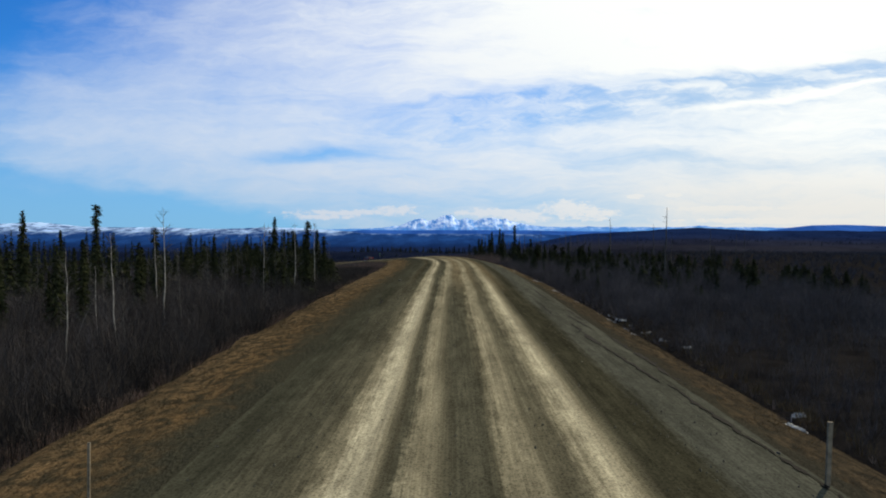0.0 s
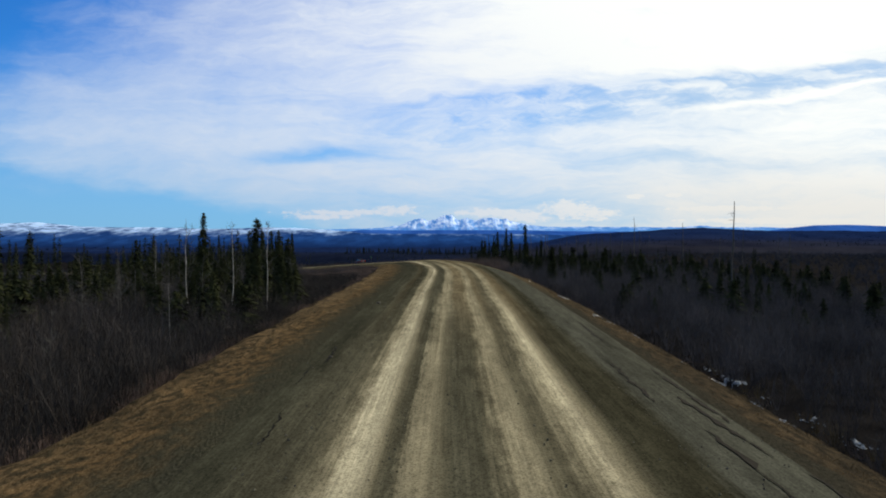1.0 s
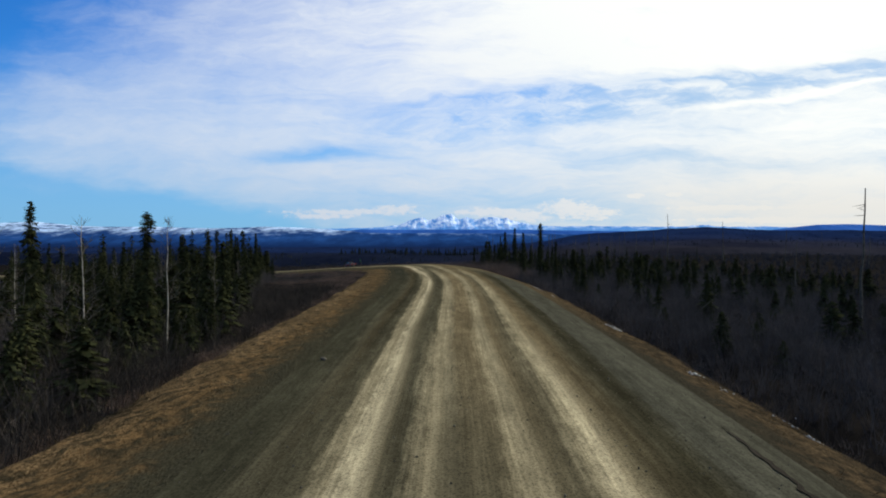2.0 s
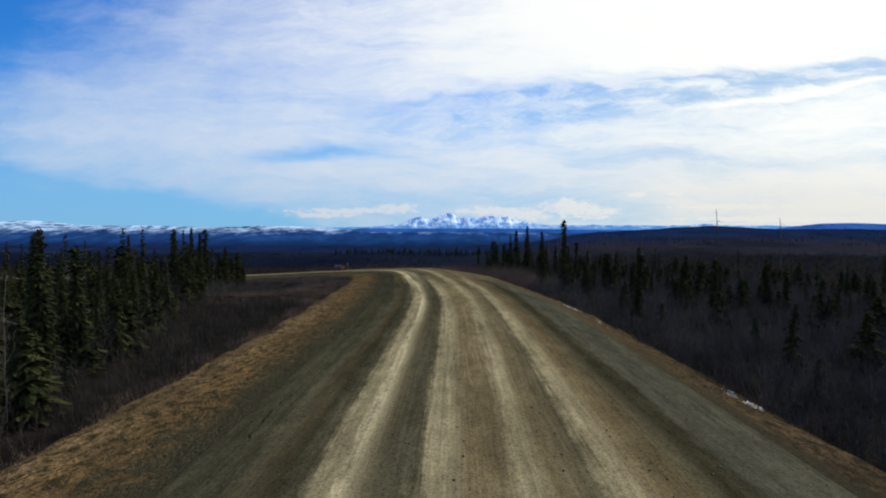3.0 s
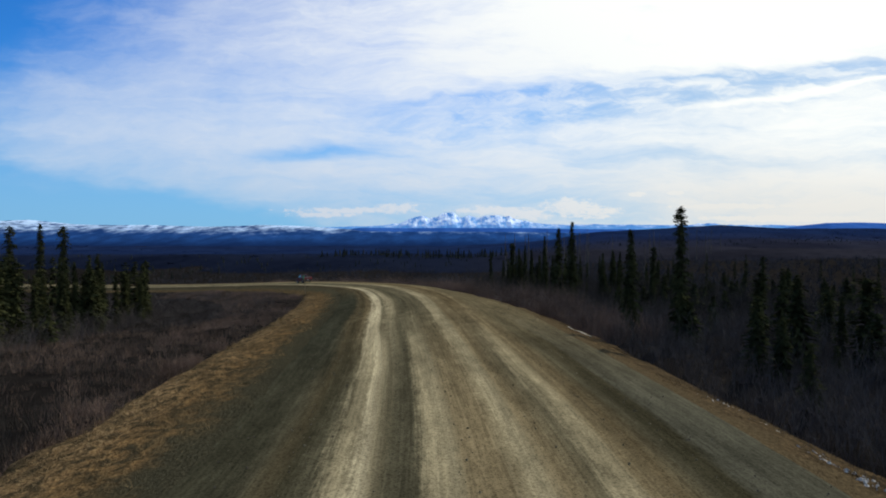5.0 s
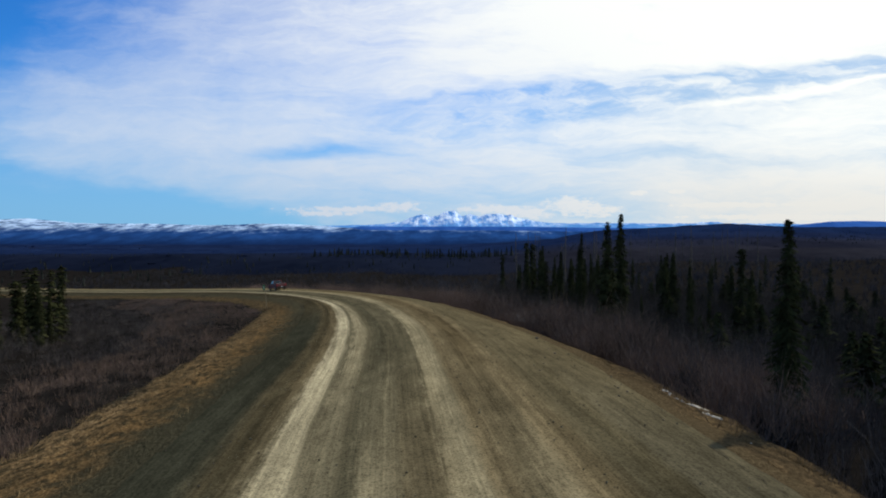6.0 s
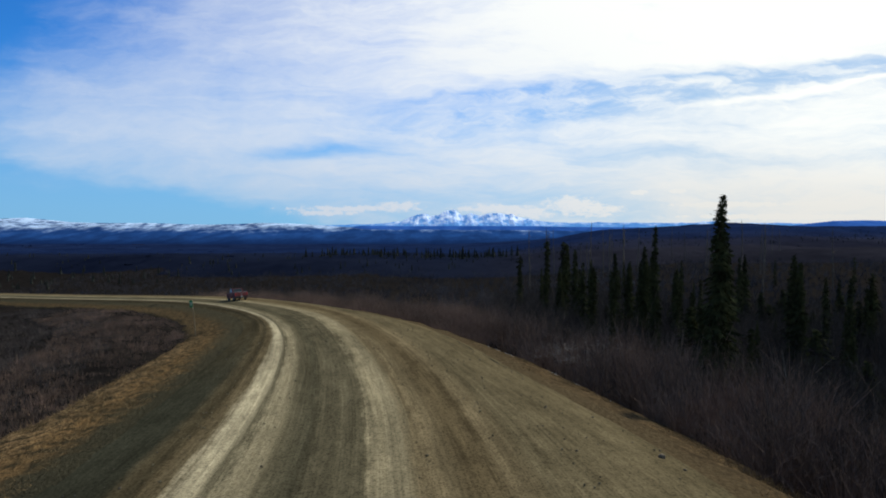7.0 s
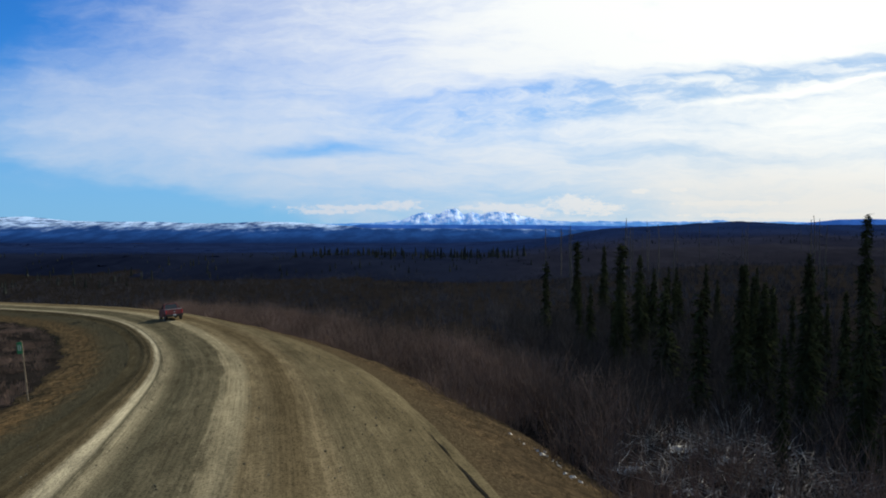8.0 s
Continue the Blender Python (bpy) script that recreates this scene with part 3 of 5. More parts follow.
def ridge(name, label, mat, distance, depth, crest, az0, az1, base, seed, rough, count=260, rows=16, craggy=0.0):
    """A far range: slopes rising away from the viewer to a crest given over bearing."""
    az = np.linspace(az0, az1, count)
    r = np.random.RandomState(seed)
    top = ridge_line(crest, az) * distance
    for k in range(5):
        f, p = 25 * 1.9 ** k, r.uniform(0, 6.3)
        top = top + np.sin(az * f * (1 + 0.1 * np.sin(az * 7 + p)) + p) * rough / 1.7 ** k
    if craggy:
        tall = np.clip((top + 5) / 70, 0, 1.3)
        for k in range(4):
            f, p = 90 * 1.8 ** k, r.uniform(0, 6.3)
            top = top + (0.6 - np.abs(np.sin(az * f + 2.0 * np.sin(az * f * 0.31 + p) + p))) * craggy * tall / 1.5 ** k
    u = np.linspace(0, 1, rows)[:, None]
    y = distance + depth * (u - 1) + 0 * az[None]
    z = base + (top - base)[None] * (u ** 1.3)
    gully = 0
    for k in range(9):
        f, s, p = r.uniform(30, 420), r.uniform(-3, 3), r.uniform(0, 6.3)
        gully = gully + np.sin(az[None] * f + 9 * np.sin(az[None] * r.uniform(5, 17) + p) + s * u + p) * 60 / (60 + f)
    z = z + gully * rough * 1.3 * np.sin(u * math.pi)
    if craggy:
        # spurs run down from the crest and fan out
        for k in range(4):
            f, p, s = 70 * 1.7 ** k, r.uniform(0, 6.3), r.uniform(-6, 6)
            fold = 0.5 - np.abs(np.sin(az[None] * f + s * (1 - u) + 1.5 * np.sin(az[None] * f * 0.4 + 5 * u + p)))
            z = z + fold * craggy * 1.8 / 1.4 ** k * np.sin(u * math.pi) * np.clip((top + 5) / 70, 0, 1)[None]
    x = az[None] * distance + 0 * u
    x = np.vstack([x, x[-1:]])
    y = np.vstack([y, y[-1:] + 180])
    z = np.vstack([z, z[-1:] * 0 + base])
    ob = new(name, mesh_np(name, np.stack([x.ravel(), y.ravel(), z.ravel()], 1), grid_faces(rows + 1, count), mat, not craggy))
    return tagged(ob, label, "mountains", kind="structure")


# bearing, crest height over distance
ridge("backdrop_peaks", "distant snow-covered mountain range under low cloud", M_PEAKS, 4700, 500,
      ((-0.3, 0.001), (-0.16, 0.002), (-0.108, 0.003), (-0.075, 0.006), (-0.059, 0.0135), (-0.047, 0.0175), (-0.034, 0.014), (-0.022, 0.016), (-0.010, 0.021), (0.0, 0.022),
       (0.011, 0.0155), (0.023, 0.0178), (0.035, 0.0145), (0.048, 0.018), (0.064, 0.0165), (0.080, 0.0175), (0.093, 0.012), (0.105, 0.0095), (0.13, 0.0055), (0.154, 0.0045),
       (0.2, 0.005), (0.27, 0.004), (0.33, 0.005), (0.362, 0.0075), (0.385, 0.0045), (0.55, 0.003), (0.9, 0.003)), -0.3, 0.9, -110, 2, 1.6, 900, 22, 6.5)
ridge("backdrop_ridge", "long forested ridge tinted haze-blue, with snow along its crest", M_RIDGE, 4300, 900,
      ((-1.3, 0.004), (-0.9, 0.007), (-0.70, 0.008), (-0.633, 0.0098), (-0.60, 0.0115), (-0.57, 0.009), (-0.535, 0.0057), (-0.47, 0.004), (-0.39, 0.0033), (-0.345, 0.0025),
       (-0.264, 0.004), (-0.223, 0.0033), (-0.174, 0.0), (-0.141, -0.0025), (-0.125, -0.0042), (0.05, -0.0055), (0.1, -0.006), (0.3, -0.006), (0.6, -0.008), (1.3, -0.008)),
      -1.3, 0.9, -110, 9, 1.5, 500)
ridge("backdrop_far_ridge", "wooded ridge tinted pale haze-blue below the snowy peaks", M_HILL, 4450, 300,
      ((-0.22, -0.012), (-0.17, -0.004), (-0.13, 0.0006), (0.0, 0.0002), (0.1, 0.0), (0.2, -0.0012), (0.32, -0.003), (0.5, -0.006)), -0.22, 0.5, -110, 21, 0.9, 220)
ridge("backdrop_hill", "low wooded hill tinted haze-blue far behind the heath", M_HILL, 4250, 500,
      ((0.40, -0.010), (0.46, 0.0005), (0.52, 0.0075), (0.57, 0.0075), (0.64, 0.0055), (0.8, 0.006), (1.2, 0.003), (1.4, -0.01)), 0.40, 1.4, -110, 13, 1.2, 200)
# ---- plants ----


def blades(base, tip, width, rng):
    """Thin triangles from base points to tips."""
    n = len(base)
    side = rng.normal(size=(n, 3)) * 1.0
    axis = tip - base
    side = np.cross(axis, side)
    side /= np.linalg.norm(side, axis=1)[:, None] + 1e-9
    v = np.empty((n * 3, 3))
    v[0::3], v[1::3], v[2::3] = base - side * width[:, None] / 2, base + side * width[:, None] / 2, tip
    return v, np.arange(n * 3).reshape(-1, 3)


def tube(points, radii, sides=5):
    """Rings round a line of points: vertices and quads."""
    p = np.array(points, float)
    rr = np.array(radii, float)
    ang = np.arange(sides) * 2 * math.pi / sides
    t = np.gradient(p, axis=0)
    t /= np.linalg.norm(t, axis=1)[:, None] + 1e-9
    ref = np.where(np.abs(t[:, 2:3]) > 0.9, np.array([[1.0, 0, 0]]), np.array([[0, 0, 1.0]]))
    a = np.cross(t, ref)
    a /= np.linalg.norm(a, axis=1)[:, None] + 1e-9
    b = np.cross(t, a)
    v = p[:, None] + rr[:, None, None] * (a[:, None] * np.cos(ang)[None, :, None] + b[:, None] * np.sin(ang)[None, :, None])
    i = np.arange(len(p) - 1)[:, None] * sides + np.arange(sides)[None]
    j = np.arange(len(p) - 1)[:, None] * sides + (np.arange(sides)[None] + 1) % sides
    return v.reshape(-1, 3), np.stack([i, j, j + sides, i + sides], -1).reshape(-1, 4)


def merged(pieces):
    """Joins (vertices, faces) pairs whose faces have the same number of corners."""
    verts, faces, at = [], [], 0
    for v, f in pieces:
        verts.append(v)
        faces.append(f + at)
        at += len(v)
    return np.vstack(verts), np.vstack(faces)


def spruce_meshes(seed, height=8.0, spread=0.95, ragged=0.25, club=False, coarse=1.0, broad=1.0, feathery=False):
    """Trunk and crown of a narrow northern spruce, origin at its foot."""
    rng = np.random.RandomState(seed)
    zs = np.linspace(-0.6, height * 0.985, 8)
    lean = np.cumsum(rng.normal(0, 0.02, (8, 2)), axis=0)
    trunk = tube(np.column_stack([lean, zs]), np.linspace(0.11, 0.012, 8) * height / 8, 6)
    quads_v, quads_f = [], []
    z = height * rng.uniform(0.04, 0.10)
    while z < height * 0.985:
        u = z / height
        reach = spread * (1 - u) ** 0.75 * (0.55 + 0.45 * min(1, u / 0.25)) + 0.10
        if club and 0.8 < u < 0.97:
            reach += 0.28
        centre = np.array([np.interp(z, zs, lean[:, 0]), np.interp(z, zs, lean[:, 1])])
        for k in range(int(8 + 4 * (1 - u))):
            if rng.rand() < ragged * 0.5:
                continue
            a = rng.uniform(0, 2 * math.pi)
            r = reach * rng.uniform(0.6, 1.1)
            out = np.array([math.cos(a), math.sin(a), 0])
            droop = -r * rng.uniform(0.15, 0.5) + (0.35 * r if u > 0.85 else 0)
            z0 = z + rng.uniform(-0.1, 0.1)
            start = np.array([*centre, z0])
            for q in range(3):
                f0, f1 = q / 3.0, (q + 1.3) / 3.0
                p0 = start + out * r * f0 + np.array([0, 0, droop * f0 ** 1.3])
                p1 = start + out * r * f1 + np.array([0, 0, droop * f1 ** 1.3 - 0.05])
                wide = 0.215 * broad * (1.15 - f0) * (0.5 + reach * 0.8) * rng.uniform(0.7, 1.3)
                twist = rng.uniform(-0.7, 0.7)
                s = np.array([-math.sin(a), math.cos(a), twist]) * wide
                tilt = rng.normal(0, 0.04, 3)
                if feathery:
                    along = p1 - p0
                    for lean_side in (-1, 1):
                        tip = p0 + along * rng.uniform(0.7, 1.1) + s * lean_side * rng.uniform(0.7, 1.3) + rng.normal(0, 0.03, 3) - np.array([0, 0, 0.05])
                        half = along * 0.22
                        quads_v += [p0 - half * 0.5, p0 + half, tip + half * 0.3, tip - half * 0.3]
                    s = s * 0.45
                quads_v += [p0 - s * 0.6, p0 + s * 0.6, p1 + s * 0.2 + tilt, p1 - s * 0.2 - tilt]
        z += height * rng.uniform(0.016, 0.026) * (1.1 - 0.45 * u) * coarse
    v = np.array(quads_v)
    return (mesh_np("trunk", *trunk, M_BARK, True), mesh_np("crown", v, np.arange(len(v)).reshape(-1, 4), M_NEEDLE))


def bare_tree_meshes(seed, height=9.0, mat=None, limbs=24, thin=1.0):
    """Trunk and bare crown of a leafless birch or aspen."""
    rng = np.random.RandomState(seed)
    zs = np.linspace(-0.5, height, 9)
    bend = np.cumsum(rng.normal(0, 0.055, (9, 2)), axis=0)
    trunk = tube(np.column_stack([bend, zs]), np.linspace(0.062, 0.012, 9) * height / 9 * thin, 6)
    pieces = []
    for k in range(limbs):
        z0 = height * rng.uniform(0.35, 0.97)
        a = rng.uniform(0, 2 * math.pi)
        r = (height - z0 * 0.8) * rng.uniform(0.08, 0.22)
        c = np.array([np.interp(z0, zs, bend[:, 0]), np.interp(z0, zs, bend[:, 1]), z0])
        out = np.array([math.cos(a), math.sin(a), 0])
        pts = [c, c + out * r * 0.5 + [0, 0, r * 0.3], c + out * r * 0.95 + [0, 0, r * 0.75] + rng.normal(0, 0.08, 3)]
        pieces.append(tube(pts, (0.018 * thin, 0.011 * thin, 0.004), 3))
        for _ in range(5):
            q = c + (pts[2] - c) * rng.uniform(0.3, 1.0)
            e = q + out * r * rng.uniform(0.1, 0.35) + rng.normal(0, 0.18, 3) + [0, 0, 0.25]
            pieces.append(tube([q, (q + e) / 2 + rng.normal(0, 0.03, 3), e], (0.010, 0.007, 0.003), 3))
    return (mesh_np("trunk", *trunk, mat, True), mesh_np("crown", *merged(pieces), M_SAPLING))


def snag_meshes(seed, height=9.0):
    """A dead standing trunk with a few broken stubs."""
    rng = np.random.RandomState(seed)
    zs = np.linspace(-0.5, height, 8)
    bend = np.cumsum(rng.normal(0, 0.05, (8, 2)), axis=0)
    trunk = tube(np.column_stack([bend, zs]), np.linspace(0.11, 0.03, 8) * height / 9, 6)
    pieces = []
    for k in range(14):
        z0 = height * rng.uniform(0.3, 0.98)
        a = rng.uniform(0, 2 * math.pi)
        c = np.array([np.interp(z0, zs, bend[:, 0]), np.interp(z0, zs, bend[:, 1]), z0])
        e = c + np.array([math.cos(a), math.sin(a), rng.uniform(-0.5, 0.4)]) * rng.uniform(0.2, 0.8)
        pieces.append(tube([c, (c + e) / 2, e], (0.022, 0.016, 0.006), 3))
    return (mesh_np("trunk", *merged([trunk] + pieces), M_DEAD, True),)


BACK_ROWS = []


def plant_or_join(x, y, size, turn, stout, k, near, **tags):
    """Near trees are things of their own; those further from the road are kept for one joined wood."""
    if near:
        return plant("spruce_tree", SPRUCES[k], x, y, None, size, turn, stout=stout, **tags)
    BACK_ROWS.append((x, y, size, turn, stout, k))


def joined_wood(name, rows, label, kinds):
    """One object for many spruces, from the crowns of the varieties."""
    pieces = []
    for x, y, size, turn, stout, k in rows:
        me = kinds[k][1]
        co = np.empty(len(me.vertices) * 3, np.float32)
        me.vertices.foreach_get("co", co)
        co = co.reshape(-1, 3) * (size * stout, size * stout, size)
        c, s = math.cos(turn), math.sin(turn)
        v = np.column_stack([co[:, 0] * c - co[:, 1] * s + x, co[:, 0] * s + co[:, 1] * c + y, co[:, 2] + one_z(x, y)])
        pieces.append((v, np.arange(len(v)).reshape(-1, 4)))
    return tagged(new(name, mesh_np(name, *merged(pieces), M_NEEDLE)), label, "trees", kind="stuff")


def plant(kind, meshes, x, y, z=None, size=1.0, turn=0.0, label="", category="tree", group="", stout=1.0):
    root = new(kind)
    root.matrix_basis = Matrix.LocRotScale((x, y, one_z(x, y) if z is None else z), Euler((0, 0, turn)), (size * stout, size * stout, size))
    for me in meshes:
        ob = new(me.name.split(".")[0], me)
        ob.parent = root
    return tagged(root, label, category, group)


VARIETIES = ((0.95, 0.25, False), (0.8, 0.4, True), (1.15, 0.3, False), (0.7, 0.5, True), (1.0, 0.45, False), (0.6, 0.35, False))    # spread, raggedness, clubbed top
SPRUCES = [spruce_meshes(11 + k, 8.0, s, rg, cl, 1.1, 1.15) for k, (s, rg, cl) in enumerate(VARIETIES)]
FINE = [spruce_meshes(11 + k, 8.0, s, rg, cl, 1.15, 1.35, True) for k, (s, rg, cl) in enumerate(VARIETIES)]
BIRCHES = [bare_tree_meshes(31 + k, 9.0, M_BIRCH) for k in range(3)]
GREYS = [bare_tree_meshes(41 + k, 7.0, M_SAPLING, 14) for k in range(3)]
SNAGS = [snag_meshes(51 + k, 9.0) for k in range(3)]
rnd = random.Random(7)

# spruces that stand out by themselves: x, y, height of the tip, variety
SOLO = ((-44.5, 86, 9.6, 1), (-45, 72, 8.5, 2), (-23.7, 92.2, 8.2, 4), (-21.2, 101.4, 7.7, 1), (-33.5, 171.5, 5.8, 0), (-36.5, 170, 5.4, 5), (-29, 128, 6.0, 2),
        (-57, 221, 6.3, 3), (-54, 222, 6.4, 5), (-51.5, 223, 6.3, 3), (-64, 216, 5.0, 0), (-49.7, 226.6, 0.5, 4), (-48.8, 241, -1.9, 5), (-47.8, 237, -1.2, 0), (-50.5, 238, -1.0, 2), (-53, 236, 0.8, 2), (-56, 230, 1.6, 0), (-51, 231, -0.6, 4), (-58.5, 236, 1.2, 2), (-55, 232, 1.0, 2),
        (17.5, 189, 7.6, 1), (14.6, 193, 5.8, 0), (16.5, 234, 6.8, 0), (13.4, 226, 5.95, 4), (13.15, 237.5, 4.6, 5), (13.8, 243, 3.0, 2), (20.4, 231, 2.3, 0), (11.7, 263, 2.1, 4),
        (10.6, 264, 2.8, 1), (13.5, 246.6, 1.4, 2), (12.2, 246, 2.3, 0), (13.5, 299, 2.1, 1), (16.5, 297, 1.6, 0), (22.0, 228, 1.5, 5), (23.5, 238, 2.5, 2), (9.4, 259, 0.2, 2),
        (26, 226, 3.4, 3), (24, 219, 1.0, 0), (28, 233, 0.5, 4), (17, 256, 1.0, 0), (19, 262, 1.4, 5))
for x, y, tip, k in SOLO:
    z0 = one_z(x, y)
    plant("spruce_tree", FINE[k], x, y, z0, (tip - z0) / 8.0, rnd.uniform(0, 6.3), "narrow dark green black spruce standing in bare shrubs", group="roadside spruces", stout=rnd.uniform(0.72, 1.0))
# stands of spruce
for k in range(175):
    y = rnd.uniform(18, 215)
    x = -(19 + max(0, y - 110) * 0.26 + rnd.uniform(0, 1) ** 1.3 * (52 + y * 0.2))
    if y < 78 and x > -30:
        x -= 11
    tip = rnd.choice((2.6, 3.8, 4.8, 5.4, 6.2)) + rnd.uniform(-1.8, 0.5)
    plant_or_join(x, y, (tip - one_z(x, y)) / 8.0, rnd.uniform(0, 6.3), rnd.uniform(0.8, 1.25), rnd.randrange(6), x > -42 and y < 175,
                  label="narrow dark green black spruce in a mixed stand", group="spruces of the stand")
for k in range(120):
    y = rnd.uniform(135, 252)
    x = -(24 + (y - 110) * 0.20 + rnd.uniform(0, 1) ** 2 * 45)
    tip = rnd.uniform(-0.5, 3.5) - max(0, y - 190) * 0.03
    plant_or_join(x, y, max(0.3, (tip - one_z(x, y)) / 8.0), rnd.uniform(0, 6.3), rnd.uniform(1.1, 1.7), rnd.randrange(6), x > -48 - (y - 135) * 0.05 and k % 2,
                  label="bushy dark green spruce at the edge of the stand", group="spruces of the stand")
for k in range(46):
    y = rnd.uniform(120, 320)
    x = rnd.uniform(20, 80) + max(0, y - 250) * 0.1
    tip = rnd.uniform(-1.5, 2.5) - max(0, y - 220) * 0.02
    plant_or_join(x, y, max(0.25, (tip - one_z(x, y)) / 8.0), rnd.uniform(0, 6.3), rnd.uniform(0.75, 1.1), rnd.randrange(6), x < 42,
                  label="slim dark green spruce among bare shrubs", group="scattered spruces")
for k in range(34):
    y = rnd.uniform(222, 285)
    x = rnd.uniform(9, 34) - max(0, y - 245) * 0.08
    tip = rnd.uniform(-1.8, 1.4)
    plant_or_join(x, y, max(0.3, (tip - one_z(x, y)) / 8.0), rnd.uniform(0, 6.3), rnd.uniform(0.75, 1.1), rnd.randrange(6), True,
                  label="slim dark green spruce among bare shrubs", group="scattered spruces")
for k in range(80):
    y = rnd.uniform(84, 158)
    x = -rnd.uniform(18.5 + max(0, y - 110) * 0.2, 55)
    plant_or_join(x, y, rnd.uniform(0.35, 0.75), rnd.uniform(0, 6.3), rnd.uniform(1.3, 2.0), rnd.randrange(6), x > -33,
                  label="young bushy green spruce between bare saplings", group="young spruces")
for k in range(30):
    y = rnd.uniform(146, 190)
    x = rnd.uniform(17.5, 38)
    tip = rnd.uniform(-0.8, 2.8)
    plant_or_join(x, y, max(0.35, (tip - one_z(x, y)) / 8.0), rnd.uniform(0, 6.3), rnd.uniform(1.3, 2.0), rnd.randrange(6), True,
                  label="bushy dark green spruce beyond the ditch", group="scattered spruces")
COARSE = [spruce_meshes(11 + k, 8.0, s, rg, cl, 2.7, 1.45) for k, (s, rg, cl) in enumerate(VARIETIES)]
joined_wood("spruce_wood", BACK_ROWS, "dense back rows of dark green spruces", COARSE)
SMALL = [spruce_meshes(90 + k, 4.0, 0.9, 0.3, False, 3.0, 1.3) for k in range(3)]
thicket = []
for k in range(330):
    y = rnd.uniform(80, 205)
    x = -(18.6 + max(0, y - 110) * 0.24 + rnd.uniform(0, 1) ** 1.4 * 36)
    thicket.append((x, y, rnd.uniform(0.35, 1.15), rnd.uniform(0, 6.3), rnd.uniform(1.0, 2.0), k % 3))
joined_wood("young_spruce_wood", thicket, "dense undergrowth of young dark green spruces", SMALL)
bushy = []
for k in range(300):
    y = rnd.uniform(90, 262)
    x = rnd.uniform(18, 64) - max(0, y - 200) * 0.10
    bushy.append((x, y, rnd.uniform(0.35, 1.0), rnd.uniform(0, 6.3), rnd.uniform(1.1, 2.0), k % 3))
joined_wood("young_spruce_wood", bushy, "low bushy dark green spruces in the heath", SMALL)
# pale birches and grey bare trees among them
BARE = ((-21.0, 92.7, 9.5, 0), (-24.5, 90, 10.0, 2), (-20.5, 103, 9.8, 1), (-30, 70, 9, 1), (-25.5, 61, 10.5, 0), (-23, 47, 8.5, 1), (-24.2, 43, 7.5, 2), (-27.5, 53, 6, 0), (-21.5, 79, 5, 2), (-36, 110, 8, 0), (-52, 214, 5, 1))
for x, y, h, k in BARE:
    plant("birch_tree", BIRCHES[k], x, y, None, h / 9.0, rnd.uniform(0, 6.3), "leafless birch with a slender pale trunk", group="leafless birches")
for k in range(50):
    y = rnd.uniform(25, 200)
    x = -rnd.uniform(18 + max(0, y - 110) * 0.2, 60)
    plant("bare_tree", GREYS[k % 3], x, y, None, rnd.uniform(0.6, 1.15), rnd.uniform(0, 6.3), "leafless grey aspen sapling among spruces", group="leafless saplings")
DEAD = ((35.2, 113, 12.6, 0), (47.2, 204.2, 13.6, 1), (62, 212, 12, 2), (70, 170, 9, 1), (48, 150, 8, 2), (90, 240, 11, 0), (110, 260, 10, 2), (40, 280, 9, 0), (26, 330, 10, 1), (34, 345, 11, 2), (30, 360, 10, 0), (60, 300, 10, 1))
rd = random.Random(23)
far_poles = []
for k in range(26):
    y = rd.uniform(315, 460)
    x = (y - 200) * rd.uniform(0.05, 0.48) + rd.uniform(0, 8)
    far_poles.append((x, y, min(14.0, max(6.0, rd.uniform(3.0, 5.6) - one_z(x, y))), k % 3))
for x, y, h, k in DEAD + tuple(far_poles):
    plant("dead_tree", SNAGS[k], x, y, None, h / 9.0, rnd.uniform(0, 6.3), "dead grey standing trunk with broken stubs", group="dead snags")
for x, y, h, turn, tilt in ((-22.6, 50, 4.2, 0.6, 52), (-26.0, 46, 5.0, 2.4, 24), (-20.8, 84, 3.6, 4.0, 38), (21.5, 118, 4.0, 1.2, 46), (17.5, 232, 4.6, 5.1, 30), (15.2, 221, 3.8, 2.9, 50)):
    fallen = plant("dead_tree", SNAGS[0], x, y, None, h / 9.0, turn, "pale dead trunk leaning into the brush", group="leaning dead trunks")
    fallen.matrix_basis = fallen.matrix_basis @ Matrix.Rotation(radians(tilt), 4, "X")


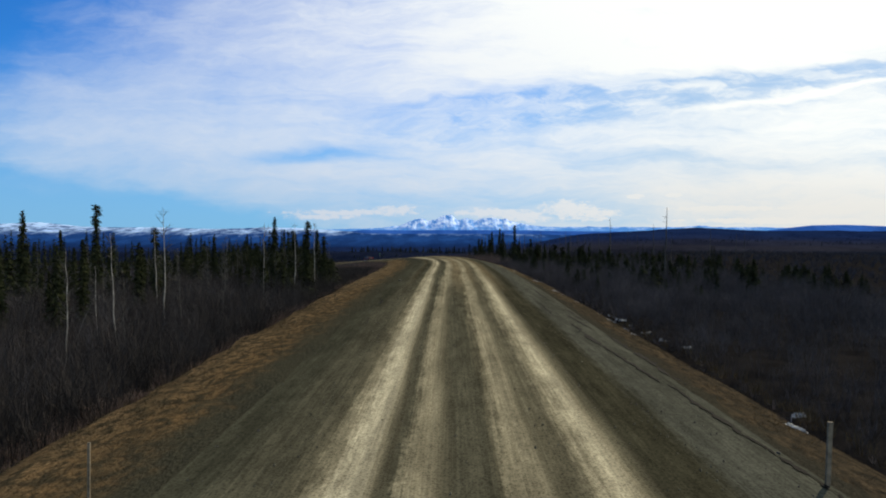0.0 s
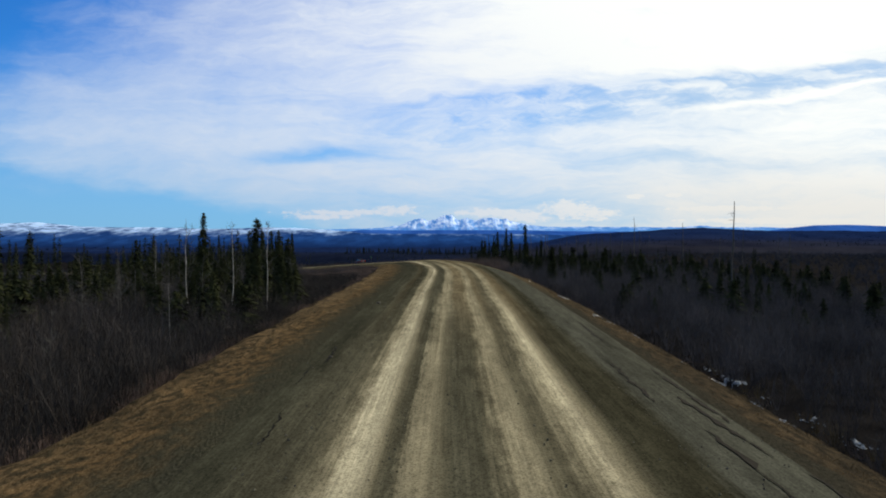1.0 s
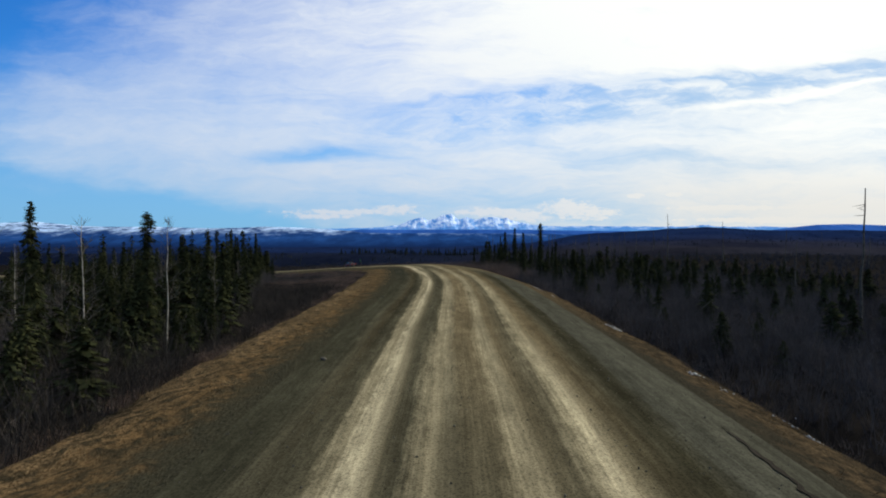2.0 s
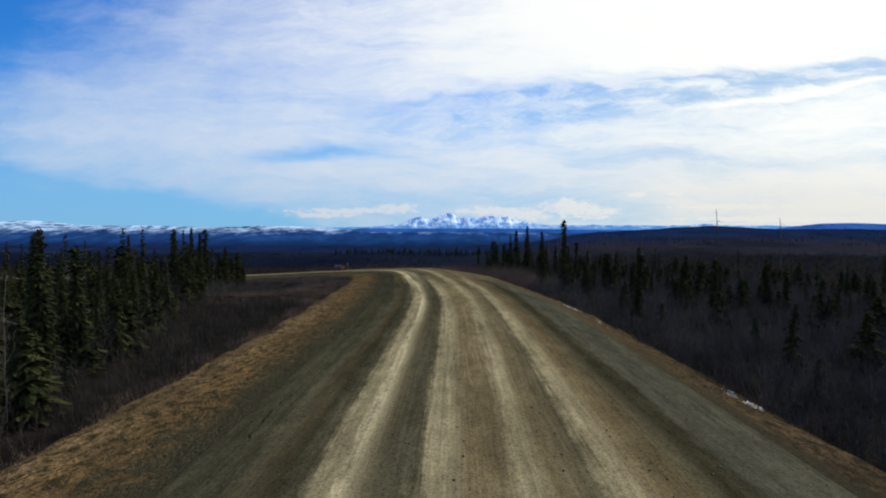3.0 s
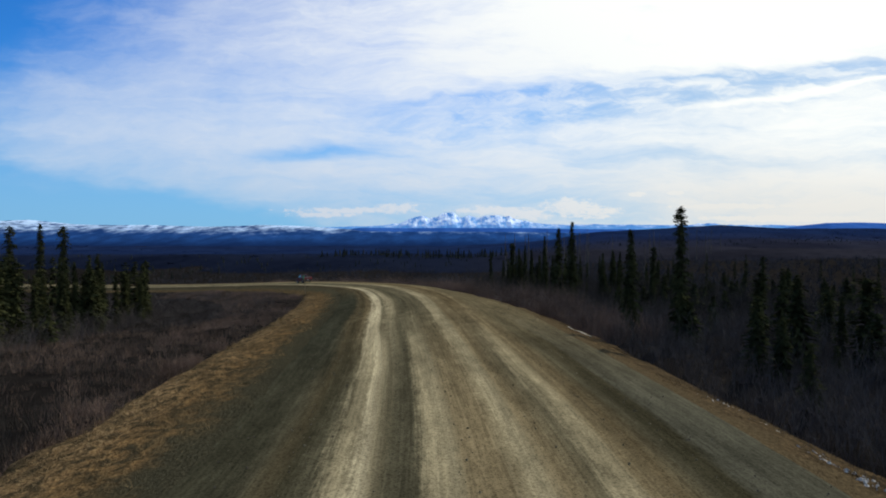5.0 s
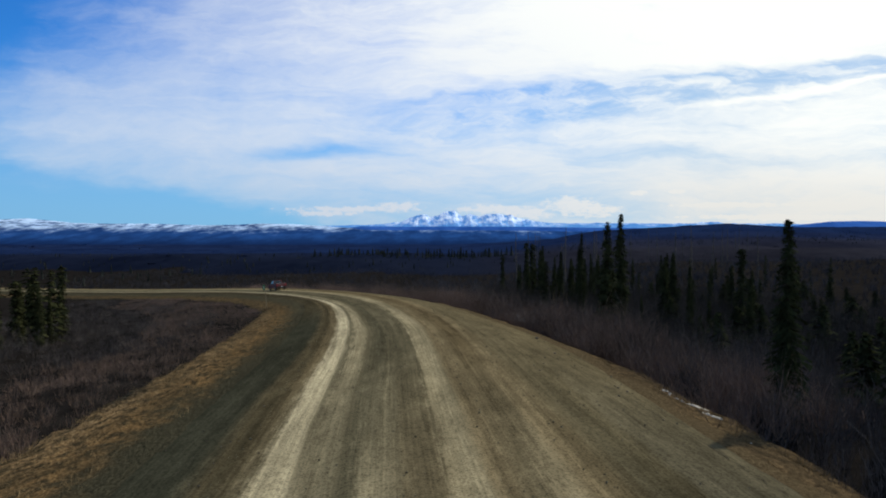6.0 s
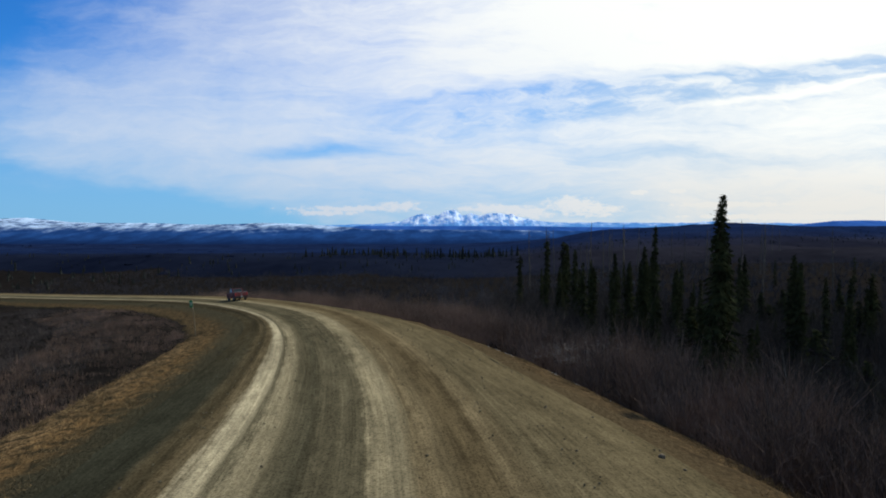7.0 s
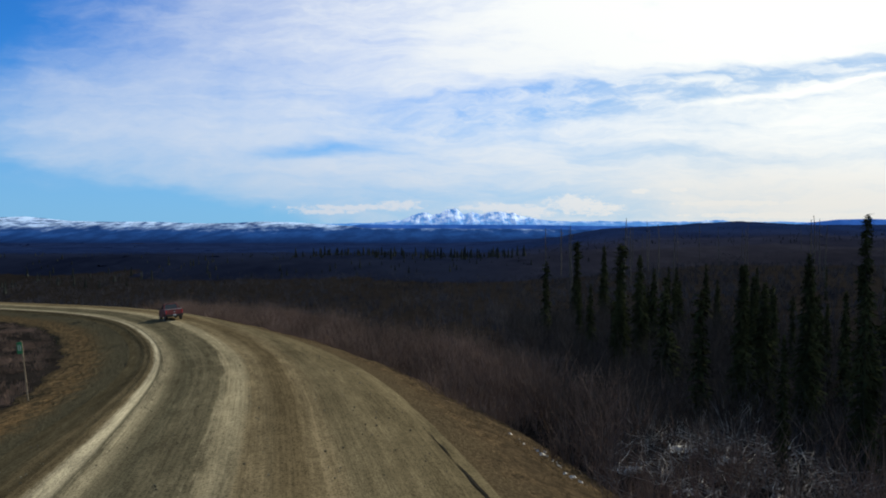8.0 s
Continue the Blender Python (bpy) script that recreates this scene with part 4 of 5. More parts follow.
def shrubs(name, spots, mat, label, seed, height, stems, width, twigs=2):
    """Bare shrubs as one object: many thin stems and twigs from each foot."""
    rng = np.random.RandomState(seed)
    spots = np.asarray(spots, float)
    n = len(spots)
    z = ground_z(spots[:, 0], spots[:, 1])
    swell = np.clip(1 + 0.35 * waves(spots[:, 0], spots[:, 1], 5.5, seed + 4), 0.5, 1.6)
    size = height * swell * rng.uniform(0.55, 1.2, n)
    foot = np.repeat(np.column_stack([spots, z]), stems, axis=0)
    hs = np.repeat(size, stems) * rng.uniform(0.6, 1.1, n * stems)
    ang, lean = rng.uniform(0, 2 * math.pi, n * stems), rng.uniform(0.05, 0.65, n * stems)
    out = np.column_stack([np.cos(ang) * lean, np.sin(ang) * lean, np.ones(n * stems)])
    base = foot + np.column_stack([np.cos(ang), np.sin(ang), np.zeros(n * stems)]) * rng.uniform(0, 0.25, n * stems)[:, None]
    base[:, 2] -= 0.15
    tip = base + out * hs[:, None]
    w = width * rng.uniform(0.7, 1.4, n * stems)
    pieces = [blades(base, tip, w * 1.3, rng)]
    for _ in range(twigs):
        f = rng.uniform(0.3, 0.85, n * stems)
        b2 = base + (tip - base) * f[:, None]
        t2 = b2 + (out * 0.45 + rng.normal(0, 0.28, (n * stems, 3))) * (hs * 0.55)[:, None]
        pieces.append(blades(b2, t2, w * 0.8, rng))
    ob = new(name, mesh_np(name, *merged(pieces), mat))
    return tagged(ob, label, "shrubs", kind="stuff")


def scatter(seed, count, x0, x1, y0, y1, inner, outer, sides=(-1, 1)):
    """Points of the plan whose distance from the road's middle lies between inner and outer."""
    rng = np.random.RandomState(seed)
    got = np.empty((0, 2))
    while len(got) < count:
        p = np.column_stack([rng.uniform(x0, x1, count * 2), rng.uniform(y0, y1, count * 2)])
        side, _ = road_frame(p[:, 0], p[:, 1])
        keep = (np.abs(side) > inner) & (np.abs(side) < outer) & np.isin(np.sign(side), sides)
        patchy = waves(p[:, 0], p[:, 1], 17, seed + 1) + 0.8 * waves(p[:, 0], p[:, 1], 4.5, seed + 9) + rng.uniform(-0.8, 0.8, len(p)) > -0.4
        got = np.vstack([got, p[keep & patchy]])
    return got[:count]


def foot_of_bank(y):
    """How far right of the road's middle the bank ends and the thicket begins."""
    return np.interp(y, (0, 40, 114, 150, 193, 228, 250, 285), (15.0, 15.0, 12.7, 11.6, 12.5, 13.0, 10.8, 8.8))


def beyond_bank(spots, more=0.0):
    side, _ = road_frame(spots[:, 0], spots[:, 1])
    ragged = 0.55 * waves(spots[:, 0], spots[:, 1], 6.5, 31) + 0.25 * waves(spots[:, 0], spots[:, 1], 2.5, 32)
    keep = side > foot_of_bank(spots[:, 1]) + more + ragged
    # a trampled gap full of fallen twigs below the bend
    gap = np.hypot((spots[:, 0] - 8.2) / 4.0, (spots[:, 1] - 237.5) / 5.5) < 1
    return spots[keep & ~(gap & (np.arange(len(spots)) % 4 > 0))]


spots = beyond_bank(scatter(1, 15500, 3, 70, 0, 330, 11.0, 48, (1,)))
shrubs("shrub_thicket", spots[spots[:, 1] < 236], M_TWIG_DARK, "thicket of bare dark brown willow and birch shrubs", 61, 1.6, 7, 0.02)
shrubs("shrub_thicket", spots[spots[:, 1] >= 236], M_TWIG_DARK, "thicket of bare dark shrubs behind the bend", 57, 1.7, 8, 0.02)
spots = scatter(2, 11500, -100, -8, 10, 330, 17.0, 52, (-1,))
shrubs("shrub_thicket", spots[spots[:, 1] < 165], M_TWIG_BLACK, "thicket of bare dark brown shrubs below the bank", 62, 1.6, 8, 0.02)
shrubs("bend_shrubs", spots[(spots[:, 1] >= 165) & (spots[:, 1] < 215)], M_TWIG_RED, "low bare shrubs inside the bend", 60, 0.8, 8, 0.018)
shrubs("bend_shrubs", spots[spots[:, 1] >= 215], M_TWIG_DARK, "low dark bare shrubs inside the bend", 53, 0.9, 8, 0.018)
shrubs("willow_thicket", beyond_bank(scatter(3, 9000, -60, 40, 190, 350, 8.5, 18.5, (1,)), 0.3), M_TWIG_RED, "dense reddish-brown leafless willow thicket along the bend", 63, 2.6, 10, 0.02)
shrubs("alder_thicket", beyond_bank(scatter(6, 2900, 4, 46, 205, 300, 14.5, 50, (1,)), 2.0), M_TWIG_BLACK, "tall dark leafless alder thicket round the spruces", 66, 3.0, 10, 0.022)
shrubs("alder_thicket", beyond_bank(scatter(12, 4200, 10, 56, 60, 205, 12.5, 50, (1,)), 1.2), M_TWIG_DARK, "tall dark leafless alder thicket beyond the ditch", 56, 2.6, 9, 0.022)
spots = scatter(8, 6000, -75, -15, 15, 250, 18.6, 54, (-1,))
spots = spots[spots[:, 0] < -(18.5 + np.maximum(0, spots[:, 1] - 110) * 0.22)]
shrubs("alder_thicket", spots, M_TWIG_DARK, "tall dark leafless alder thicket under the spruces", 68, 2.9, 8, 0.022)
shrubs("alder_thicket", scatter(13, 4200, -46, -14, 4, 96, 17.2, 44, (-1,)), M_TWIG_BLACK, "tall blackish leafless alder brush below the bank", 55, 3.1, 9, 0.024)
shrubs("bend_shrubs", scatter(9, 5000, -75, -8, 190, 330, 11.5, 24, (-1,)), M_TWIG_RED, "low bare brown shrubs inside the bend", 69, 0.6, 7, 0.018)
shrubs("verge_shrubs", scatter(7, 2600, -40, 20, 200, 300, 8.6, 13.0, (1,)), M_TWIG_RED, "low bare willow shoots on the bank", 67, 0.55, 8, 0.016)
shrubs("verge_shrubs", scatter(10, 3600, 3, 20, 5, 222, 10.3, 14.6, (1,)), M_TWIG, "low grey-brown bare shoots below the shoulder", 59, 0.6, 7, 0.015)
tufts = scatter(14, 1500, 5, 22, 5, 235, 10.6, 15.6, (1,))
offset = road_frame(tufts[:, 0], tufts[:, 1])[0] - foot_of_bank(tufts[:, 1])
shrubs("tall_dry_grass", tufts[(offset > -1.6) & (offset < 0.5)], M_GRASS_DULL, "tall dry grass tufts along the ditch", 50, 0.75, 16, 0.016, 1)
shrubs("willow_shoots", scatter(15, 3000, -30, -10, 20, 190, 16.4, 18.8, (-1,)), M_TWIG_RED, "low reddish willow shoots at the foot of the grassy bank", 49, 0.8, 8, 0.016)
rng_pale = np.random.RandomState(19)
shrubs("pale_willows", np.column_stack([rng_pale.uniform(5.6, 11.0, 55), rng_pale.uniform(233, 244, 55)]), M_TWIG_PALE, "pale willow twigs with sunlight in their colour below the bend", 52, 1.3, 6, 0.013, 3)
shrubs("shrub_heath", scatter(11, 8000, -170, 60, 270, 480, 14, 260, (1,)), M_TWIG_FAR, "bare heath tinted haze-blue, falling away beyond the bend", 58, 1.6, 5, 0.05, 1)
shrubs("shrub_heath", scatter(4, 17000, 20, 330, 30, 600, 45, 400, (1,)), M_TWIG_FAR, "wide heath of bare shrubs tinted haze-blue", 64, 1.6, 6, 0.075, 1)
shrubs("shrub_heath", scatter(5, 9000, -330, 0, 60, 600, 45, 400, (-1,)), M_TWIG_FAR, "wide heath of bare shrubs in the valley, tinted haze-blue", 65, 1.5, 6, 0.075, 1)


def far_spruces(name, spots, label, seed, height):
    """Distant spruces as one object: each a narrow spire of ragged tiers."""
    rng = np.random.RandomState(seed)
    spots = np.asarray(spots, float)
    z = ground_z(spots[:, 0], spots[:, 1])
    pieces = []
    n = len(spots)
    h = height * rng.uniform(0.45, 1.2, n)
    for lo, hi, wide in ((0.04, 0.5, 0.16), (0.3, 0.78, 0.115), (0.6, 1.0, 0.07)):
        for k in range(5):
            a = rng.uniform(0, 0.6, n) + k * 2 * math.pi / 5
            b = a + 1.5
            r = h * wide * rng.uniform(0.7, 1.25, n)
            low = z + h * (lo + rng.uniform(-0.03, 0.05, n))
            v = np.empty((n * 3, 3))
            v[0::3] = np.column_stack([spots[:, 0] + r * np.cos(a), spots[:, 1] + r * np.sin(a), low])
            v[1::3] = np.column_stack([spots[:, 0] + r * np.cos(b), spots[:, 1] + r * np.sin(b), low + h * 0.03])
            v[2::3] = np.column_stack([spots, z + h * hi])
            pieces.append((v, np.arange(n * 3).reshape(-1, 3)))
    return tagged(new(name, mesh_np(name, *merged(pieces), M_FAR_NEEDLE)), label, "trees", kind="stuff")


rf = np.random.RandomState(77)
row = np.column_stack([rf.uniform(-78, 30, 170), rf.uniform(530, 640, 170)])
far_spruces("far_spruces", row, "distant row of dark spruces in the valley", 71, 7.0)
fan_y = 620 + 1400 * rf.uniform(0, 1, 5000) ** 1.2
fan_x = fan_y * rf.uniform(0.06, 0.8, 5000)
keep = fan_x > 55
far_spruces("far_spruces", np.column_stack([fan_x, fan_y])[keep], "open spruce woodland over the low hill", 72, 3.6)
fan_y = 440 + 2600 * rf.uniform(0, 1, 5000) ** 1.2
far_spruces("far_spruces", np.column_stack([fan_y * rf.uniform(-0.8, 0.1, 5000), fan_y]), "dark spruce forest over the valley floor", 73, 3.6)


def canopy(name, label):
    """The closed far woods: a bumpy roof of crowns over the valley and the hill."""
    rng = np.random.RandomState(91)
    ys = 360 * (3700 / 360) ** np.linspace(0, 1, 150)
    bearing = np.linspace(-0.95, 0.95, 320)
    y = ys[:, None] + 0 * bearing[None]
    x = bearing[None] * (ys[:, None] + 60)
    x = x + rng.normal(0, 1, x.shape) * ys[:, None] * 0.0015
    y = y + rng.normal(0, 1, x.shape) * ys[:, None] * 0.004
    side, _ = road_frame(x, y)
    roof = 2.2 + 1.3 * waves(x, y, 70, 92).reshape(-1) + rng.normal(0, 0.25, x.size)
    lift = smooth01(np.abs(side), 45, 120) * smooth01(y.ravel(), 360, 470)
    z = ground_z(x, y) - 1.5 + (np.maximum(roof, 0.4) + 1.5) * lift
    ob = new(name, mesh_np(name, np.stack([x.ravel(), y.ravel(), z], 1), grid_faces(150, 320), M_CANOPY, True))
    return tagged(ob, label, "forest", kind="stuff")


canopy("far_forest", "dark forest over the valley and hill, tinted haze-blue")


def grass(name, w0, w1, y0, y1, count, label, seed, length=0.32, side_z=None, mat=M_GRASS):
    """Dry grass lying and standing on a bank, as one object."""
    rng = np.random.RandomState(seed)
    k = rng.randint(0, len(LINE) - 1, count * 3)
    k = k[(LINE[k, 1] > y0) & (LINE[k, 1] < y1)][:count]
    n = len(k)
    w_plan = rng.uniform(w0, w1, n)
    w = narrowed(w_plan, NARROW[k], SQUEEZE[k])
    s = rng.uniform(-0.75, 0.75, n)
    px = LINE[k, 0] + RIGHTWARD[k, 0] * w + TANGENT[k, 0] * s
    py = LINE[k, 1] + RIGHTWARD[k, 1] * w + TANGENT[k, 1] * s
    pz = LINE[k, 2] + np.interp(w_plan, side_z[0], side_z[1]) + BANKING[k] * np.clip(w, -9.2, 9.2) - 0.03
    clump = waves(px, py, 2.2, seed + 1) + 0.7 * waves(px, py, 7.0, seed + 2) - 0.25 + 0.9 * (np.abs(w_plan) - abs(w0 + w1) / 2) / abs(w1 - w0) * 2 > rng.uniform(-1.1, 1.3, n)
    clump &= ~((w_plan < 0) & (ALONG[k] > 350) & (w_plan > -11.2))
    base = np.column_stack([px, py, pz])[clump]
    m = len(base)
    ang = rng.uniform(0, 2 * math.pi, m)
    lie = rng.uniform(0.3, 1.6, m)
    size = length * rng.uniform(0.5, 1.4, m)
    tip = base + np.column_stack([np.cos(ang) * lie, np.sin(ang) * lie, rng.uniform(0.25, 1.0, m)]) * size[:, None]
    return tagged(new(name, mesh_np(name, *blades(base, tip, size * 0.05, rng), mat)), label, "grass", kind="stuff")


LEFT_BANK = ((-15.9, -15.2, -14.2, -12.8, -11.2, -9.8, -9.0), (-1.3, -1.05, -0.92, -0.78, -0.64, -0.48, -0.37))
RIGHT_BANK = ((9.0, 9.6, 10.3, 11.2, 12.2, 13.4), (-0.84, -0.98, -1.2, -1.5, -1.85, -2.3))
grass("dry_grass", -15.9, -10.6, 5, 85, 75000, "dull matted dry grass between gravel and shrubs", 83, 0.24, LEFT_BANK, M_GRASS_DULL)
grass("dry_grass", -15.9, -10.0, 85, 232, 158000, "matted golden dry grass on the bank", 81, 0.24, LEFT_BANK)
grass("dry_grass", -15.9, -11.0, 230, 262, 20000, "thin brownish dry grass on the bank inside the bend", 84, 0.26, LEFT_BANK, M_GRASS_DULL)
grass("dry_grass", 9.8, 13.3, 5, 300, 70000, "sparse tan dry grass below the shoulder", 82, 0.22, RIGHT_BANK, M_GRASS_TAN)


def loose_gravel(name, count, label, seed, mat, windrow):
    """Loose stones on the shoulders or in rows between the wheel tracks, as one object."""
    rng = np.random.RandomState(seed)
    k = rng.randint(60, 270, count)
    row = np.array((-6.3, -3.35, -1.35, 1.25, 3.6, 5.3))[rng.randint(0, 6, count)]
    w = row + rng.normal(0, 0.24, count) if windrow else np.sign(rng.rand(count) - 0.5) * rng.uniform(5.3, 9.1, count)
    bent = narrowed(w, NARROW[k])
    s = rng.uniform(-0.75, 0.75, count)
    x = LINE[k, 0] + RIGHTWARD[k, 0] * bent + TANGENT[k, 0] * s
    y = LINE[k, 1] + RIGHTWARD[k, 1] * bent + TANGENT[k, 1] * s
    z = LINE[k, 2] + np.interp(w, CROSS_W, CROSS_Z) + BANKING[k] * np.clip(bent, -9.2, 9.2)
    size = 0.012 + 0.035 * rng.rand(count) ** 5
    eight = np.array(((1, 0, 0), (0, 1, 0), (-1, 0, 0), (0, -1, 0), (0, 0, 0.8), (0, 0, -0.8)), float)
    v = np.column_stack([x, y, z + size * 0.3])[:, None] + eight[None] * (size[:, None] * rng.uniform(0.7, 1.4, (count, 6)))[..., None]
    f = np.array(((0, 1, 4), (1, 2, 4), (2, 3, 4), (3, 0, 4), (1, 0, 5), (2, 1, 5), (3, 2, 5), (0, 3, 5)))
    faces = (np.arange(count)[:, None, None] * 6 + f[None]).reshape(-1, 3)
    return tagged(new(name, mesh_np(name, v.reshape(-1, 3), faces, mat)), label, "gravel", kind="stuff")


loose_gravel("loose_gravel", 5000, "loose gravel stones scattered over the shoulders", 95, M_STONE, False)
loose_gravel("gravel_windrow", 9000, "rows of loose pale gravel between the wheel tracks", 96, M_PEBBLE, True)


def fallen_twigs(name, count, label, seed):
    """Pale broken branches lying crosswise in the gap below the bend, as one object."""
    rng = np.random.RandomState(seed)
    a, r = rng.uniform(0, 2 * math.pi, count), np.sqrt(rng.rand(count))
    x, y = 8.2 + 4.2 * r * np.cos(a), 237.5 + 5.8 * r * np.sin(a)
    z = ground_z(x, y)
    pieces = []
    for px, py, pz in zip(x, y, z):
        turn, long = rng.uniform(0, math.pi), rng.uniform(0.4, 1.7)
        way = np.array([math.cos(turn), math.sin(turn), rng.uniform(-0.1, 0.35)]) * long
        p = np.array([px, py, pz + rng.uniform(0.03, 0.35)])
        pieces.append(tube([p, p + way * 0.5 + rng.normal(0, 0.04, 3), p + way], (0.016, 0.011, 0.004), 3))
    return tagged(new(name, mesh_np(name, *merged(pieces), M_TWIG_PALE)), label, "fallen branches", kind="stuff")


fallen_twigs("fallen_twigs", 420, "pale broken branches lying below the bend", 47)

# ---- pickup truck ----


def box(bm, size, at, turn=None):
    m = Matrix.Translation(at) @ (turn.to_4x4() if turn else Matrix.Identity(4)) @ Matrix.Diagonal((*size, 1))
    return bmesh.ops.create_cube(bm, size=1.0, matrix=m)["verts"]


def boxed(name, size, at, mat, parent, label="", bevel=0.01, turn=None):
    bm = bmesh.new()
    box(bm, size, at, turn)
    return part(name, bm, mat, parent, label, bevel=bevel)


def prism(bm, outline, x0, x1):
    """A side outline of (y, z) points drawn out from x0 to x1."""
    left = [bm.verts.new((x0, y, z)) for y, z in outline]
    right = [bm.verts.new((x1, y, z)) for y, z in outline]
    bm.faces.new(left)
    bm.faces.new(right[::-1])
    for i in range(len(outline)):
        j = (i + 1) % len(outline)
        bm.faces.new((left[j], left[i], right[i], right[j]))
    bmesh.ops.recalc_face_normals(bm, faces=bm.faces[:])


def panel(name, corners, thick, mat, parent, label=""):
    """A thin plate on four corners, drawn out along its normal."""
    bm = bmesh.new()
    c = [Vector(p) for p in corners]
    nrm = (c[1] - c[0]).cross(c[2] - c[0]).normalized() * thick
    low, top = [bm.verts.new(p) for p in c], [bm.verts.new(p + nrm) for p in c]
    bm.faces.new(low[::-1])
    bm.faces.new(top)
    for i in range(4):
        j = (i + 1) % 4
        bm.faces.new((low[i], low[j], top[j], top[i]))
    return part(name, bm, mat, parent, label)


def wheel(parent, x, y):
    """Tyre with tread shoulders, rim with spokes and hub."""
    def lathe(profile, sides):
        bm = bmesh.new()
        rings = [[bm.verts.new((px, r * math.cos(a), r * math.sin(a))) for a in (2 * math.pi * k / sides for k in range(sides))] for px, r in profile]
        for p, q in zip(rings, rings[1:] + rings[:1]):
            for k in range(sides):
                bm.faces.new((p[k], p[(k + 1) % sides], q[(k + 1) % sides], q[k]))
        bmesh.ops.recalc_face_normals(bm, faces=bm.faces[:])
        bmesh.ops.translate(bm, verts=bm.verts[:], vec=(x, y, 0.40))
        return bm
    tyre = part("wheel", lathe(((-0.13, 0.25), (-0.14, 0.33), (-0.11, 0.39), (-0.04, 0.405), (0.04, 0.405), (0.11, 0.39), (0.14, 0.33), (0.13, 0.25)), 28), M_RUBBER, parent, "black off-road tyre", smooth=True)
    bm = lathe(((-0.10, 0.05), (-0.09, 0.24), (-0.12, 0.255), (0.12, 0.255), (0.09, 0.24), (0.10, 0.05)), 20)
    for k in range(6):
        a = k * math.pi / 3
        box(bm, (0.2, 0.05, 0.22), (x, y + 0.13 * math.sin(a), 0.40 + 0.13 * math.cos(a)), Euler((-a, 0, 0)).to_matrix())
    part("rim", bm, M_STEEL, tyre, "grey alloy rim")


def pickup_truck():
    """Crew-cab pickup: tail at y = 0, nose at y = 5.6, wheels on z = 0."""
    root = new("pickup_truck")
    half = 0.96

    def arch(yc, n=9, r=0.50):
        return [(yc + r * math.cos(a), 0.42 + r * math.sin(a)) for a in (math.pi * (n - 1 - k) / (n - 1) for k in range(n))][::-1]

    under = [(0.05, 0.62)] + arch(1.15)[::-1] + arch(4.6)[::-1] + [(5.5, 0.42), (5.6, 0.6)]
    over = [(5.58, 1.0), (5.45, 1.12), (4.2, 1.24), (4.0, 1.26), (2.05, 1.26), (2.03, 1.24), (0.03, 1.24), (0.0, 1.15)]
    bm = bmesh.new()
    prism(bm, under + over, -half, half)
    for v in bm.verts:
        v.co.x *= 1 - 0.06 * max(0, (v.co.z - 0.8) / 0.5) - 0.05 * max(0, (v.co.y - 5.0) / 0.6)
    body = part("body", bm, M_RED, root, "red painted body, dusty low down", bevel=0.025)
    # cab with its glass
    bm = bmesh.new()
    lowz, topz = 1.24, 1.88
    foot = [(-0.86, 2.03), (0.86, 2.03), (0.86, 4.15), (-0.86, 4.15)]
    roof = [(-0.70, 2.28), (0.70, 2.28), (0.68, 3.55), (-0.68, 3.55)]
    lv = [bm.verts.new((x, y, lowz)) for x, y in foot]
    tv = [bm.verts.new((x, y, topz)) for x, y in roof]
    bm.faces.new(lv[::-1])
    bm.faces.new(tv)
    for i in range(4):
        j = (i + 1) % 4
        bm.faces.new((lv[i], lv[j], tv[j], tv[i]))
    cab = part("cab", bm, M_RED, root, "red cab roof and pillars", bevel=0.04)

    def on(i, j, u0, u1, v0, v1):
        """Corners of a window on the cab's side between feet i and j."""
        a, b = Vector((*foot[i], lowz)), Vector((*foot[j], lowz))
        c, d = Vector((*roof[j], topz)), Vector((*roof[i], topz))
        def at(u, v):
            return (a.lerp(b, u)).lerp(d.lerp(c, u), v)
        return at(u0, v0), at(u1, v0), at(u1, v1), at(u0, v1)

    panel("rear_window", on(0, 1, 0.08, 0.92, 0.10, 0.90), 0.012, M_GLASS, cab, "black tinted rear window")
    panel("windscreen", on(2, 3, 0.07, 0.93, 0.08, 0.93), 0.012, M_GLASS, cab, "dark windscreen")
    for i, j, spans in ((1, 2, ((0.08, 0.42), (0.47, 0.86))), (3, 0, ((0.14, 0.53), (0.58, 0.92)))):
        for u0, u1 in spans:
            panel("side_window", on(i, j, u0, u1, 0.10, 0.86), 0.012, M_GLASS, cab, "dark side window")
    # load bed cover and its pale rails
    boxed("bed_cover", (1.50, 1.78, 0.03), (0, 1.06, 1.262), M_BLACK, root, "black bed cover", 0.01)
    for sx in (-1, 1):
        boxed("bed_rail", (0.09, 1.90, 0.04), (sx * 0.83, 1.04, 1.262), M_CHROME, root, "bright bed rail", 0.01)
        boxed("tail_lamp", (0.16, 0.05, 0.40), (sx * 0.855, -0.012, 0.98), M_TAIL, root, "red tail lamp", 0.015)
        boxed("headlamp", (0.36, 0.06, 0.17), (sx * 0.66, 5.585, 0.93), M_WHITE, root, "clear headlamp", 0.02)
        mirror = boxed("mirror", (0.20, 0.10, 0.19), (sx * 1.09, 3.72, 1.36), M_BLACK, root, "black door mirror", 0.03)
        boxed("mirror_arm", (0.14, 0.05, 0.05), (sx * 0.95, 3.74, 1.30), M_BLACK, mirror, "", 0.01)
        for y0, y1 in ((2.12, 3.02), (3.06, 4.0)):
            door = boxed("door", (0.02, y1 - y0, 0.62), (sx * 0.955, (y0 + y1) / 2, 0.86), M_RED, root, "", 0.008)
